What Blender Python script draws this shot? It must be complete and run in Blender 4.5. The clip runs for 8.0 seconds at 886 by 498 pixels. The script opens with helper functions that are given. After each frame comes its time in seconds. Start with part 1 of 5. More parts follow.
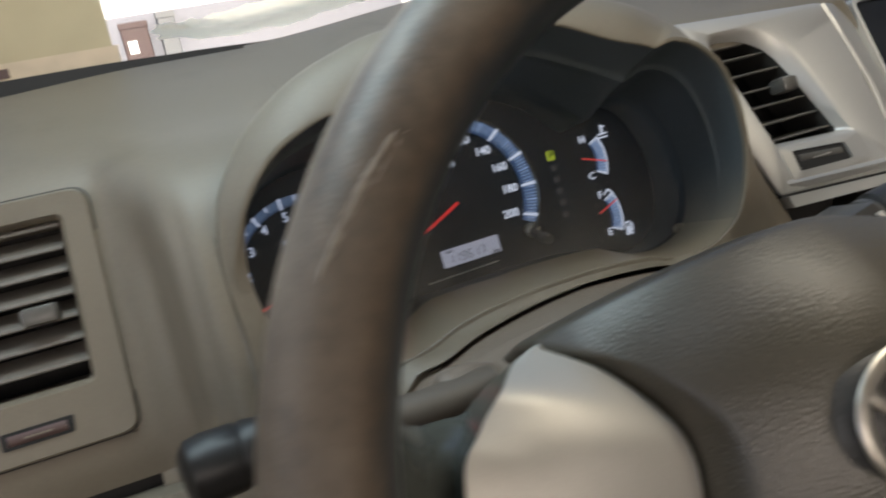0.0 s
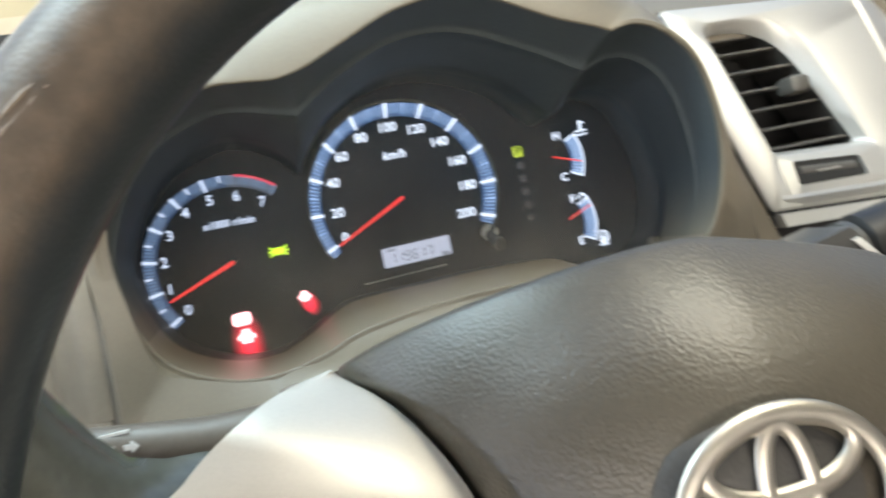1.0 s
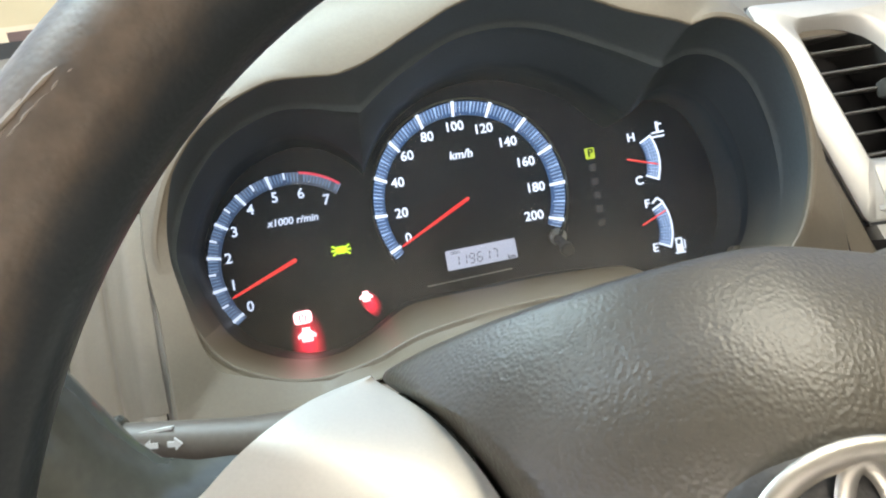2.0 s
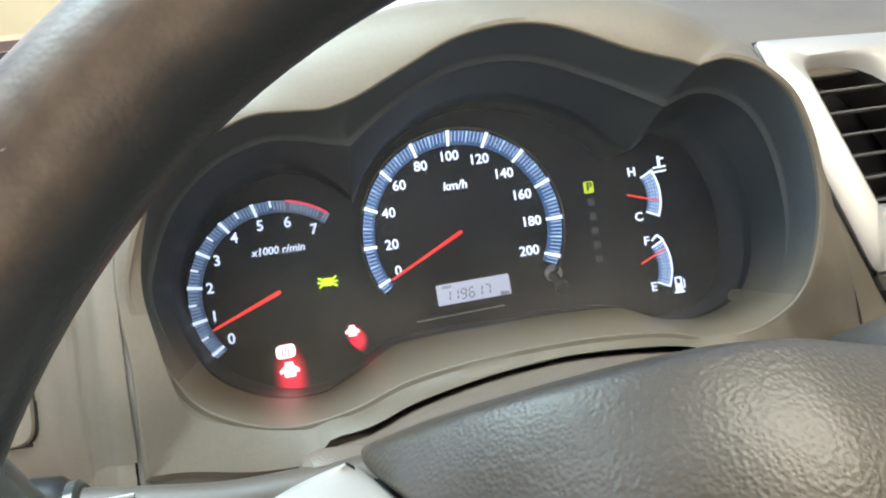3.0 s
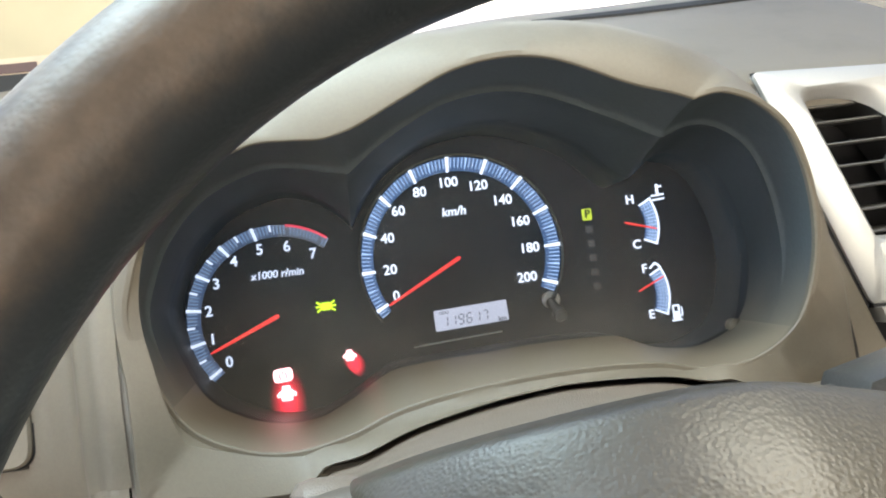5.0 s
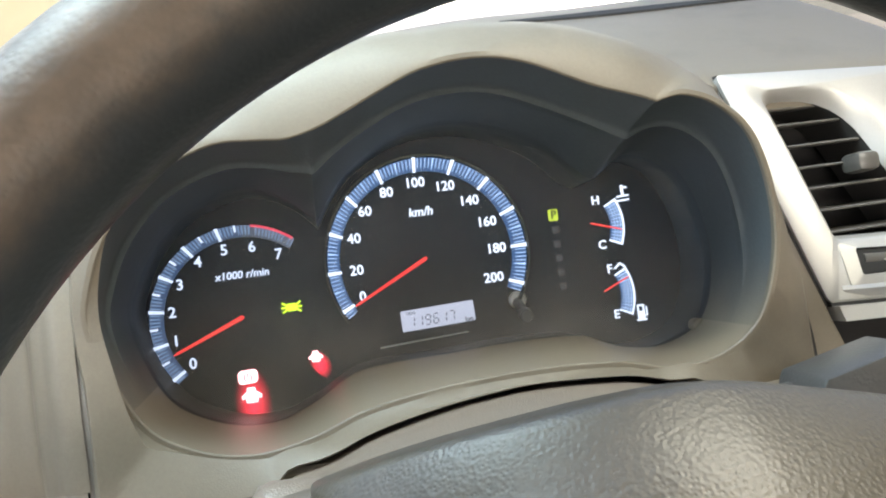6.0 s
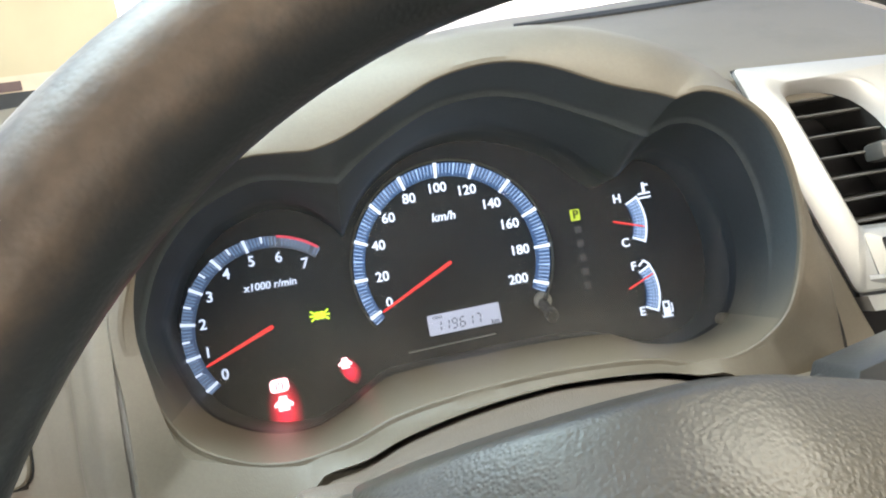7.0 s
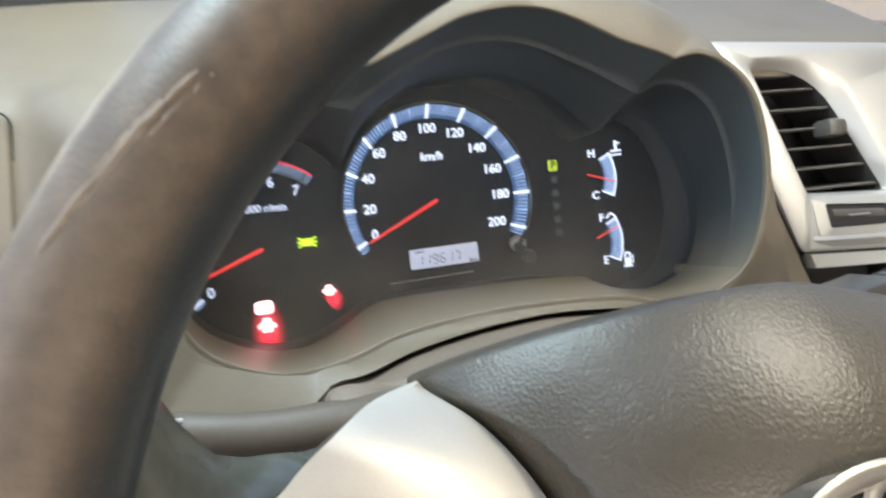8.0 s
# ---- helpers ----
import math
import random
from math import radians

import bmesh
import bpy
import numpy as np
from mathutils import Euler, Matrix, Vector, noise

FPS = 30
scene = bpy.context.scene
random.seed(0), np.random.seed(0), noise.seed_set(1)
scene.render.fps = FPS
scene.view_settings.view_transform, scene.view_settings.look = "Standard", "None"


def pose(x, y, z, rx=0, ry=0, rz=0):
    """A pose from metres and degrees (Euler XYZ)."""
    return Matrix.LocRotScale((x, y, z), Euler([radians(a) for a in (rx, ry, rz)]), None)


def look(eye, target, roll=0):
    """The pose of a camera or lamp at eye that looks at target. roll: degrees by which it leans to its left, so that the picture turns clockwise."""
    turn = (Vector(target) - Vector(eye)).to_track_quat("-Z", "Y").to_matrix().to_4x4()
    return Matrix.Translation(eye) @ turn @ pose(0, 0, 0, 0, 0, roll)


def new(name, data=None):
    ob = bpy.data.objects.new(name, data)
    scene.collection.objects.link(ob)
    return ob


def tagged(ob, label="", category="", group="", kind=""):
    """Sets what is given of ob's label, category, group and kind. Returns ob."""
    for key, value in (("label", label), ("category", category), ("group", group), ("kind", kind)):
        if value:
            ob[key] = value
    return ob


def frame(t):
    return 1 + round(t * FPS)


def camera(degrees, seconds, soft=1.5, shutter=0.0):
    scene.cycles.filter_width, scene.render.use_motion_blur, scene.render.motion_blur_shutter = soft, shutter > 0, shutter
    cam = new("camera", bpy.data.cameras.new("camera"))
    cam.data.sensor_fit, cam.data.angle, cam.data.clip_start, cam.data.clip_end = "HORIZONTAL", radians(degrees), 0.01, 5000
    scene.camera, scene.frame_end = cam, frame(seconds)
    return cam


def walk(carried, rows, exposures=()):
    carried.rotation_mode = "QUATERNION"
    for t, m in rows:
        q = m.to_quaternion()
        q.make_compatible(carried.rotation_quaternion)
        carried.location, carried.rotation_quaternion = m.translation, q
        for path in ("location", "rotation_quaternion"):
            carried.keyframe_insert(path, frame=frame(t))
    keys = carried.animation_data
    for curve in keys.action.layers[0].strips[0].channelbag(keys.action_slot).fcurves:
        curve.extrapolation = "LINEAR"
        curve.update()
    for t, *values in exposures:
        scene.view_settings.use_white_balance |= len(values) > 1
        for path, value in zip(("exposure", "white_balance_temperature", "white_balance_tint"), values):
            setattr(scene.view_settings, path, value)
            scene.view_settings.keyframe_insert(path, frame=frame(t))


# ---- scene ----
# ---- camera ----
cam = camera(61.0, 8.0, soft=2.0, shutter=0.5)
TILT = pose(0, 0, 1.0, -20)  # the dial plane leans back by 20 degrees; dial centre 1 m up
PATH = [
    (0, -0.1593, -0.4474, -0.0160, -17.82, -1.30, -15.36),
    (0.2, -0.1295, -0.4510, -0.0133, -17.79, -1.84, -14.97),
    (0.4, -0.0987, -0.4385, -0.0283, -18.09, -2.06, -14.15),
    (0.5, -0.0846, -0.4323, -0.0345, -18.15, -2.45, -14.47),
    (0.6, -0.0843, -0.4315, -0.0355, -17.59, -2.50, -13.90),
    (0.8, -0.0755, -0.4251, -0.0348, -15.97, -2.19, -13.52),
    (1, -0.0736, -0.4242, -0.0330, -12.15, -0.20, -11.42),
    (1.5, -0.0665, -0.4176, -0.0371, -6.38, 0.68, -9.56),
    (1.7, -0.0655, -0.4164, -0.0370, -6.40, 1.18, -10.06),
    (2.8, -0.0595, -0.4017, -0.0203, -6.59, 0.83, -8.28),
    (3, -0.0583, -0.3989, -0.0179, -6.81, 1.27, -8.25),
    (3.5, -0.0583, -0.3910, -0.0207, -7.23, 0.70, -7.85),
    (4, -0.0611, -0.3969, -0.0161, -6.60, 1.72, -7.17),
    (4.5, -0.0588, -0.3999, -0.0140, -6.24, 2.30, -7.63),
    (4.7, -0.0556, -0.4008, -0.0134, -6.18, 2.61, -7.43),
    (5.8, -0.0525, -0.4026, -0.0139, -8.61, 2.25, -8.16),
    (6, -0.0515, -0.4018, -0.0138, -8.72, 2.29, -7.70),
    (6.5, -0.0520, -0.4053, -0.0127, -7.95, 2.64, -8.35),
    (7, -0.0555, -0.4046, -0.0126, -7.46, 2.68, -9.68),
    (7.4, -0.0739, -0.4104, -0.0171, -8.40, 2.38, -7.72),
    (7.5, -0.0851, -0.4151, -0.0142, -9.32, 1.78, -6.85),
    (7.6, -0.0841, -0.4216, -0.0135, -8.28, 1.49, -6.48),
    (7.8, -0.0978, -0.4238, -0.0189, -11.07, 0.36, -6.07),
    (8, -0.1039, -0.4144, -0.0233, -14.32, -0.77, -5.84),
]
# eye in dial coordinates, then yaw, pitch and roll in degrees


def shot(x, y, z, yaw, pitch, roll):
    yw, pt = radians(yaw), radians(pitch)
    ahead = Vector((-math.sin(yw) * math.cos(pt), math.cos(yw) * math.cos(pt), math.sin(pt)))
    return TILT @ look((x, y, z), Vector((x, y, z)) + ahead, roll)


walk(cam, [(t, shot(*row)) for t, *row in PATH], exposures=[(0.0, 1.36, 6680, 12), (0.5, 2.08, 6620, 7), (1.5, 2.65, 6470, 9), (7.0, 2.72, 6470, 9), (8.0, 2.58, 6520, 11)])

# ---- light ----
world = bpy.data.worlds.new("sky")
scene.world = world
world.use_nodes = True
wn = world.node_tree.nodes
sky = wn.new("ShaderNodeTexSky")
sky.sky_type = "NISHITA"
sky.sun_disc = False
sky.air_density, sky.dust_density, sky.ozone_density = 0.7, 3.0, 0.4
sky.sun_elevation = radians(34.6)
sky.sun_rotation = radians(180)
wn["Background"].inputs["Strength"].default_value = 0.12
world.node_tree.links.new(sky.outputs[0], wn["Background"].inputs["Color"])
sun = new("sun", bpy.data.lights.new("sun", "SUN"))
sun.data.energy = 2.8
sun.data.angle = radians(4)
sun.data.color = (1, 0.95, 0.87)
sun.matrix_world = look((0.0, -2.0, 1.38), (0, 0, 0))


def window_lamp(name, eye, target, wide, high, watts, colour):
    lamp = new(name, bpy.data.lights.new(name, "AREA"))
    lamp.data.shape, lamp.data.size, lamp.data.size_y = "RECTANGLE", wide, high
    lamp.data.energy, lamp.data.color = watts, colour
    lamp.matrix_world = look(eye, target)
    return lamp


window_lamp("side_window_light", (-0.74, -0.28, 1.36), (0.2, -0.26, 0.98), 0.45, 0.36, 0.43, (1.0, 0.99, 0.95))
# fill lamp added in the unseen rear opening to lift the dark parts
window_lamp("rear_fill_light", (0.3, -2.15, 1.38), (0.2, -0.2, 1.0), 1.1, 0.4, 0.33, (1.0, 0.98, 0.90))
# open sky through one end of the windscreen; a warm lamp set by the pad's highlights
window_lamp("windscreen_sky_light", (-0.18, -0.112, 1.40), (-0.03, -0.25, 1.03), 0.30, 0.16, 0.72, (0.72, 0.92, 1.0))
window_lamp("windscreen_warm_light", (0.30, -0.34, 1.53), (0.12, -0.45, 0.95), 0.45, 0.14, 0.76, (1.0, 0.93, 0.76))


# ---- materials ----
def material(name, colour, rough=0.5, metal=0.0, vary=0.12, grain=400.0, bump=0.0, bump_scale=900.0, stain=0.0, coat=0.0, stain_colour=None, spec=0.5):
    """Two scales of colour variation and a fine relief."""
    m = bpy.data.materials.new(name)
    m.use_nodes = True
    nt = m.node_tree
    n, l = nt.nodes, nt.links
    b = n["Principled BSDF"]
    tc = n.new("ShaderNodeTexCoord")
    fine, broad = n.new("ShaderNodeTexNoise"), n.new("ShaderNodeTexNoise")
    fine.inputs["Scale"].default_value, fine.inputs["Detail"].default_value = grain, 4
    broad.inputs["Scale"].default_value, broad.inputs["Detail"].default_value = 14, 5
    for t in (fine, broad):
        l.new(tc.outputs["Object"], t.inputs["Vector"])
    add = n.new("ShaderNodeMath")
    add.operation = "ADD"
    l.new(fine.outputs["Fac"], add.inputs[0])
    l.new(broad.outputs["Fac"], add.inputs[1])
    ramp = n.new("ShaderNodeMapRange")
    ramp.inputs["From Min"].default_value, ramp.inputs["From Max"].default_value = 0.6, 1.4
    ramp.inputs["To Min"].default_value, ramp.inputs["To Max"].default_value = 1 - vary, 1 + vary
    l.new(add.outputs[0], ramp.inputs["Value"])
    base = n.new("ShaderNodeRGB")
    base.outputs[0].default_value = (*colour, 1)
    mul = n.new("ShaderNodeVectorMath")
    mul.operation = "SCALE"
    l.new(base.outputs[0], mul.inputs[0])
    l.new(ramp.outputs[0], mul.inputs["Scale"])
    out = mul.outputs[0]
    if stain:
        blot = n.new("ShaderNodeTexNoise")
        blot.inputs["Scale"].default_value, blot.inputs["Detail"].default_value, blot.inputs["Roughness"].default_value = 22, 8, 0.65
        l.new(tc.outputs["Object"], blot.inputs["Vector"])
        edge = n.new("ShaderNodeMapRange")
        edge.inputs["From Min"].default_value, edge.inputs["From Max"].default_value = 0.52, 0.72
        edge.inputs["To Max"].default_value = stain
        l.new(blot.outputs["Fac"], edge.inputs["Value"])
        mix = n.new("ShaderNodeMix")
        mix.data_type = "RGBA"
        l.new(edge.outputs[0], mix.inputs["Factor"])
        l.new(out, mix.inputs["A"])
        mix.inputs["B"].default_value = (*(stain_colour or tuple(c * 0.5 for c in colour)), 1)
        out = mix.outputs["Result"]
    l.new(out, b.inputs["Base Color"])
    rr = n.new("ShaderNodeMapRange")
    rr.inputs["To Min"].default_value, rr.inputs["To Max"].default_value = max(rough - 0.08, 0.02), min(rough + 0.1, 1)
    l.new(broad.outputs["Fac"], rr.inputs["Value"])
    l.new(rr.outputs[0], b.inputs["Roughness"])
    b.inputs["Metallic"].default_value = metal
    b.inputs["Coat Weight"].default_value = coat
    b.inputs["Specular IOR Level"].default_value = spec
    if bump:
        cells = n.new("ShaderNodeTexVoronoi")
        cells.feature = "SMOOTH_F1"
        cells.inputs["Scale"].default_value = bump_scale
        l.new(tc.outputs["Object"], cells.inputs["Vector"])
        bp = n.new("ShaderNodeBump")
        bp.inputs["Strength"].default_value, bp.inputs["Distance"].default_value = bump, 0.0006
        l.new(cells.outputs["Distance"], bp.inputs["Height"])
        l.new(bp.outputs[0], b.inputs["Normal"])
    return m


def glow(name, colour, strength, body=(0.02, 0.02, 0.02)):
    """A backlit print or lamp."""
    m = bpy.data.materials.new(name)
    m.use_nodes = True
    b = m.node_tree.nodes["Principled BSDF"]
    b.inputs["Base Color"].default_value = (*body, 1)
    b.inputs["Roughness"].default_value = 0.6
    b.inputs["Emission Color"].default_value = (*colour, 1)
    b.inputs["Emission Strength"].default_value = strength * 0.5
    return m


def clear(name, tint, reflect_rough=0.03, share=1.0):
    """A thin clear sheet: sees straight through, mirrors by Fresnel."""
    m = bpy.data.materials.new(name)
    m.use_nodes = True
    n, l = m.node_tree.nodes, m.node_tree.links
    n.remove(n["Principled BSDF"])
    tr, gl, mx, fr = (n.new(k) for k in ("ShaderNodeBsdfTransparent", "ShaderNodeBsdfGlossy", "ShaderNodeMixShader", "ShaderNodeLayerWeight"))
    tr.inputs["Color"].default_value = (*tint, 1)
    gl.inputs["Roughness"].default_value = reflect_rough
    fr.inputs["Blend"].default_value = 0.5
    pw, sc = n.new("ShaderNodeMath"), n.new("ShaderNodeMath")
    pw.operation, sc.operation = "POWER", "MULTIPLY_ADD"
    pw.inputs[1].default_value = 5
    sc.inputs[1].default_value, sc.inputs[2].default_value = 0.9 * share, 0.05 * share
    l.new(fr.outputs["Facing"], pw.inputs[0])
    l.new(pw.outputs[0], sc.inputs[0])
    l.new(sc.outputs[0], mx.inputs[0])
    l.new(tr.outputs[0], mx.inputs[1])
    l.new(gl.outputs[0], mx.inputs[2])
    l.new(mx.outputs[0], n["Material Output"].inputs["Surface"])
    return m


BEIGE = material("beige_plastic", (0.150, 0.127, 0.093), 0.52, vary=0.09, grain=700, bump=0.10, bump_scale=2000, stain=0.5, stain_colour=(0.105, 0.087, 0.061))
BEIGE_LIP = material("beige_smooth_trim", (0.190, 0.162, 0.120), 0.42, vary=0.06, grain=500, stain=0.2, stain_colour=(0.15, 0.127, 0.094))
FACE = material("black_dial_face", (0.009, 0.014, 0.021), 0.45, vary=0.15, grain=600, spec=0.15)
GAP = material("dark_gap", (0.012, 0.011, 0.010), 0.8)
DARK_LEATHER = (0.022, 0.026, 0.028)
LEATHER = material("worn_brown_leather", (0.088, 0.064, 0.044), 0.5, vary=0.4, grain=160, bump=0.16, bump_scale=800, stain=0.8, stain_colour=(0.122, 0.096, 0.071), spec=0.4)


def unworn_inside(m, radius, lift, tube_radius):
    """The rim's inner side: dark glossy dye where unrubbed, with its shade painted in."""
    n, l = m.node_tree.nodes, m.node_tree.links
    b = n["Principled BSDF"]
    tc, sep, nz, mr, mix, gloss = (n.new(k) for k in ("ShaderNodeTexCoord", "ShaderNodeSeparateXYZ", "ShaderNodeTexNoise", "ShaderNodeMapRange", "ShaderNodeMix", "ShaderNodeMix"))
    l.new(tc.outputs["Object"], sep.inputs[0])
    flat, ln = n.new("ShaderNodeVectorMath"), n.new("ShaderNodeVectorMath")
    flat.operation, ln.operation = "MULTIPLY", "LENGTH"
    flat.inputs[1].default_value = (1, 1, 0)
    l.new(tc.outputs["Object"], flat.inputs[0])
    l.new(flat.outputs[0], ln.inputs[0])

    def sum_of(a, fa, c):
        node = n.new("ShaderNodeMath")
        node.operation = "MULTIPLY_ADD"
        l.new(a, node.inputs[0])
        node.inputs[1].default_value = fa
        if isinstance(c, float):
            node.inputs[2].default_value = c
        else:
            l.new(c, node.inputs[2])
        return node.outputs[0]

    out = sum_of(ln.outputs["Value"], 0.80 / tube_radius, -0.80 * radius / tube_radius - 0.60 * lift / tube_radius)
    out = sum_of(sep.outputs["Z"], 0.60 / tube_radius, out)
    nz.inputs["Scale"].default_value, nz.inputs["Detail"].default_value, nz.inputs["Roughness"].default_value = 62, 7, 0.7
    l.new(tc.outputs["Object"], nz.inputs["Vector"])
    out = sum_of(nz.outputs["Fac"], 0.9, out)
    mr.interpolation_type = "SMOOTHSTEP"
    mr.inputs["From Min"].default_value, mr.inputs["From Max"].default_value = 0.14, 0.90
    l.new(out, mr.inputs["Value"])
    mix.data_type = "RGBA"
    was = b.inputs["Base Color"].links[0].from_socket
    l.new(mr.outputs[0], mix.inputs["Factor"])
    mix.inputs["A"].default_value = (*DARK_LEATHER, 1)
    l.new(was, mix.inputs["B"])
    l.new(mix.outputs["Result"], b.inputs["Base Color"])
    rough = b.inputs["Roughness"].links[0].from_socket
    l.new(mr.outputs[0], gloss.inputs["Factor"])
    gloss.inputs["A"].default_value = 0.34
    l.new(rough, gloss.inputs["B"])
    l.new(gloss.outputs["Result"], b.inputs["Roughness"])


# shade on the rim's inner side is painted into the leather with the wear
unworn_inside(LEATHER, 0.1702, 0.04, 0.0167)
WORN = material("pale_worn_leather", (0.185, 0.148, 0.113), 0.6, vary=0.25, grain=300)
PAD = material("taupe_airbag_vinyl", (0.052, 0.043, 0.029), 0.40, vary=0.18, grain=500, bump=0.31, bump_scale=1000, spec=0.75)
SILVER = material("silver_painted_plastic", (0.46, 0.447, 0.415), 0.40, metal=0.55, vary=0.05, grain=1200, stain=0.08)
SPOKE_SILVER = material("satin_silver_paint", (0.49, 0.465, 0.415), 0.46, metal=0.5, vary=0.05, grain=1200, stain=0.12)
CHROME = material("chrome", (0.52, 0.485, 0.42), 0.37, metal=1.0, vary=0.05)
GLOSS = material("glossy_black_plastic", (0.060, 0.062, 0.053), 0.15, vary=0.2, grain=300)
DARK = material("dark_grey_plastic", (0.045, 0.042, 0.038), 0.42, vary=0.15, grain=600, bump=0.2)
SLAT = material("grey_brown_slat", (0.085, 0.078, 0.068), 0.33, vary=0.15, grain=500)
SLAT_TAN = material("taupe_slat", (0.15, 0.135, 0.115), 0.5, vary=0.12, grain=500)
STALK = material("brown_stalk_plastic", (0.098, 0.081, 0.064), 0.45, vary=0.15, grain=600, spec=0.4)
COVER = material("taupe_column_plastic", (0.175, 0.142, 0.113), 0.37, vary=0.08, grain=700, bump=0.3, bump_scale=1500)
BAND = glow("blue_backlit_band", (0.040, 0.105, 0.25), 0.36)
BAND_GREY = glow("grey_backlit_band", (0.10, 0.12, 0.16), 0.30)
TICK = glow("pale_blue_backlit_tick", (0.52, 0.68, 1.0), 0.44)
REV_BAND = glow("dim_blue_backlit_band", (0.050, 0.090, 0.18), 0.30)
REV_TICK = glow("dim_blue_backlit_tick", (0.26, 0.36, 0.54), 0.40)
REV_WHITE = glow("dim_white_backlit_print", (0.74, 0.80, 1.0), 0.42)
WHITE = glow("white_backlit_print", (0.82, 0.86, 1.0), 0.55)
DIM = glow("dim_backlit_print", (0.3, 0.36, 0.44), 0.04)
RED = glow("red_needle", (1.0, 0.05, 0.045), 0.38, (0.3, 0.01, 0.01))
RED_LINE = glow("red_zone_print", (0.8, 0.05, 0.1), 0.4)
LAMP_RED = glow("red_warning_lamp", (1.0, 0.03, 0.05), 1.2)
LAMP_CORE = glow("white_hot_warning_sign", (1.0, 0.40, 0.40), 1.8)
LAMP_YELLOW = glow("yellow_green_lamp", (0.60, 0.95, 0.02), 0.75)
P_LAMP = glow("yellow_green_gear_lamp", (0.50, 0.62, 0.03), 0.45)
LCD = glow("grey_lcd_glass", (0.40, 0.40, 0.49), 0.48, (0.2, 0.2, 0.2))
LCD_INK = glow("lcd_segments", (0.10, 0.10, 0.13), 0.3)
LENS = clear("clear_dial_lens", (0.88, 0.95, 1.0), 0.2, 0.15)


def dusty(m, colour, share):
    """Thin film on a clear sheet: dust smears, plus painted haze towards its foot."""
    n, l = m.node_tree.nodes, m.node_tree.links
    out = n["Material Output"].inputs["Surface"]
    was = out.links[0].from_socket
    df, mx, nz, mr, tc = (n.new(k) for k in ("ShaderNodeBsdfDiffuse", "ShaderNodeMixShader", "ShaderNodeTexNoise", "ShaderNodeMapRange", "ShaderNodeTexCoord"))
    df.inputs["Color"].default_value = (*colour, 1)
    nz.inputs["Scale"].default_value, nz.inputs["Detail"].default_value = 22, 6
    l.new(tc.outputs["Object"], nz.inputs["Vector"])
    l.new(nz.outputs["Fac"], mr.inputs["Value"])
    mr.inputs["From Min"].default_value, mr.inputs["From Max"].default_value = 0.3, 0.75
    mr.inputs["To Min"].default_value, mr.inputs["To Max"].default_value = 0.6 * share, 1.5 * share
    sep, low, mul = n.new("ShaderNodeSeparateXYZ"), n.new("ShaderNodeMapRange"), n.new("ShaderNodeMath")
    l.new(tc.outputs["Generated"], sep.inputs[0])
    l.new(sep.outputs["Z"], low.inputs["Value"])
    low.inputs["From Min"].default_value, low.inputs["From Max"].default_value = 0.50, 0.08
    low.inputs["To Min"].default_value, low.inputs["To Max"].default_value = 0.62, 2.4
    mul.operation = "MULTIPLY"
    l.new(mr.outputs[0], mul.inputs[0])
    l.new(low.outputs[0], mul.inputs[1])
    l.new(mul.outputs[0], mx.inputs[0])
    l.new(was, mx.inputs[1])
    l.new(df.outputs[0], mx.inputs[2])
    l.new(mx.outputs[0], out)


# veiling glare over the dials is put into this film, most at the bottom
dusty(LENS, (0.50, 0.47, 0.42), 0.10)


def lamp_window(name, colour, strength):
    """Glow fading from middle to rim: the lamps' spill on the face, painted in."""
    m = glow(name, colour, strength, (0.009, 0.014, 0.021))
    m.node_tree.nodes["Principled BSDF"].inputs["Specular IOR Level"].default_value = 0.15
    n, l = m.node_tree.nodes, m.node_tree.links
    tc, off, ln, mr, pw = (n.new(k) for k in ("ShaderNodeTexCoord", "ShaderNodeVectorMath", "ShaderNodeVectorMath", "ShaderNodeMapRange", "ShaderNodeMath"))
    off.operation, ln.operation, pw.operation = "SUBTRACT", "LENGTH", "POWER"
    off.inputs[1].default_value = (0.5, 0.5, 0.42)
    l.new(tc.outputs["Generated"], off.inputs[0])
    flat = n.new("ShaderNodeVectorMath")
    flat.operation = "MULTIPLY"
    flat.inputs[1].default_value = (1, 0, 1)
    l.new(off.outputs[0], flat.inputs[0])
    l.new(flat.outputs[0], ln.inputs[0])
    mr.inputs["From Min"].default_value, mr.inputs["From Max"].default_value = 0.5, 0.1
    mr.inputs["To Max"].default_value = 1.0
    l.new(ln.outputs["Value"], mr.inputs["Value"])
    l.new(mr.outputs[0], pw.inputs[0])
    pw.inputs[1].default_value = 1.7
    sc = n.new("ShaderNodeMath")
    sc.operation = "MULTIPLY"
    sc.inputs[1].default_value = strength * 0.5
    l.new(pw.outputs[0], sc.inputs[0])
    l.new(sc.outputs[0], n["Principled BSDF"].inputs["Emission Strength"])
    return m


HALO = lamp_window("red_lamp_spill", (1.0, 0.02, 0.05), 0.8)
GLASS = clear("windscreen_glass", (0.96, 0.98, 0.97))
LINER = material("grey_headliner", (0.42, 0.40, 0.37), 0.9, vary=0.1, grain=300)
CARPET = material("dark_carpet", (0.06, 0.055, 0.05), 0.95, vary=0.2, grain=300)
TANWALL = material("tan_painted_wall", (0.40, 0.34, 0.22), 0.85, vary=0.1, grain=20)
WHITEWALL = material("white_painted_wall", (0.82, 0.82, 0.80), 0.8, vary=0.05, grain=20)
CONCRETE = material("pale_concrete", (0.5, 0.48, 0.44), 0.9, vary=0.15, grain=30, stain=0.4)
PAPER = material("crumpled_pale_plastic", (0.84, 0.81, 0.70), 0.4, vary=0.1, grain=60)
BROWN = material("red_brown_card", (0.075, 0.042, 0.037), 0.6)
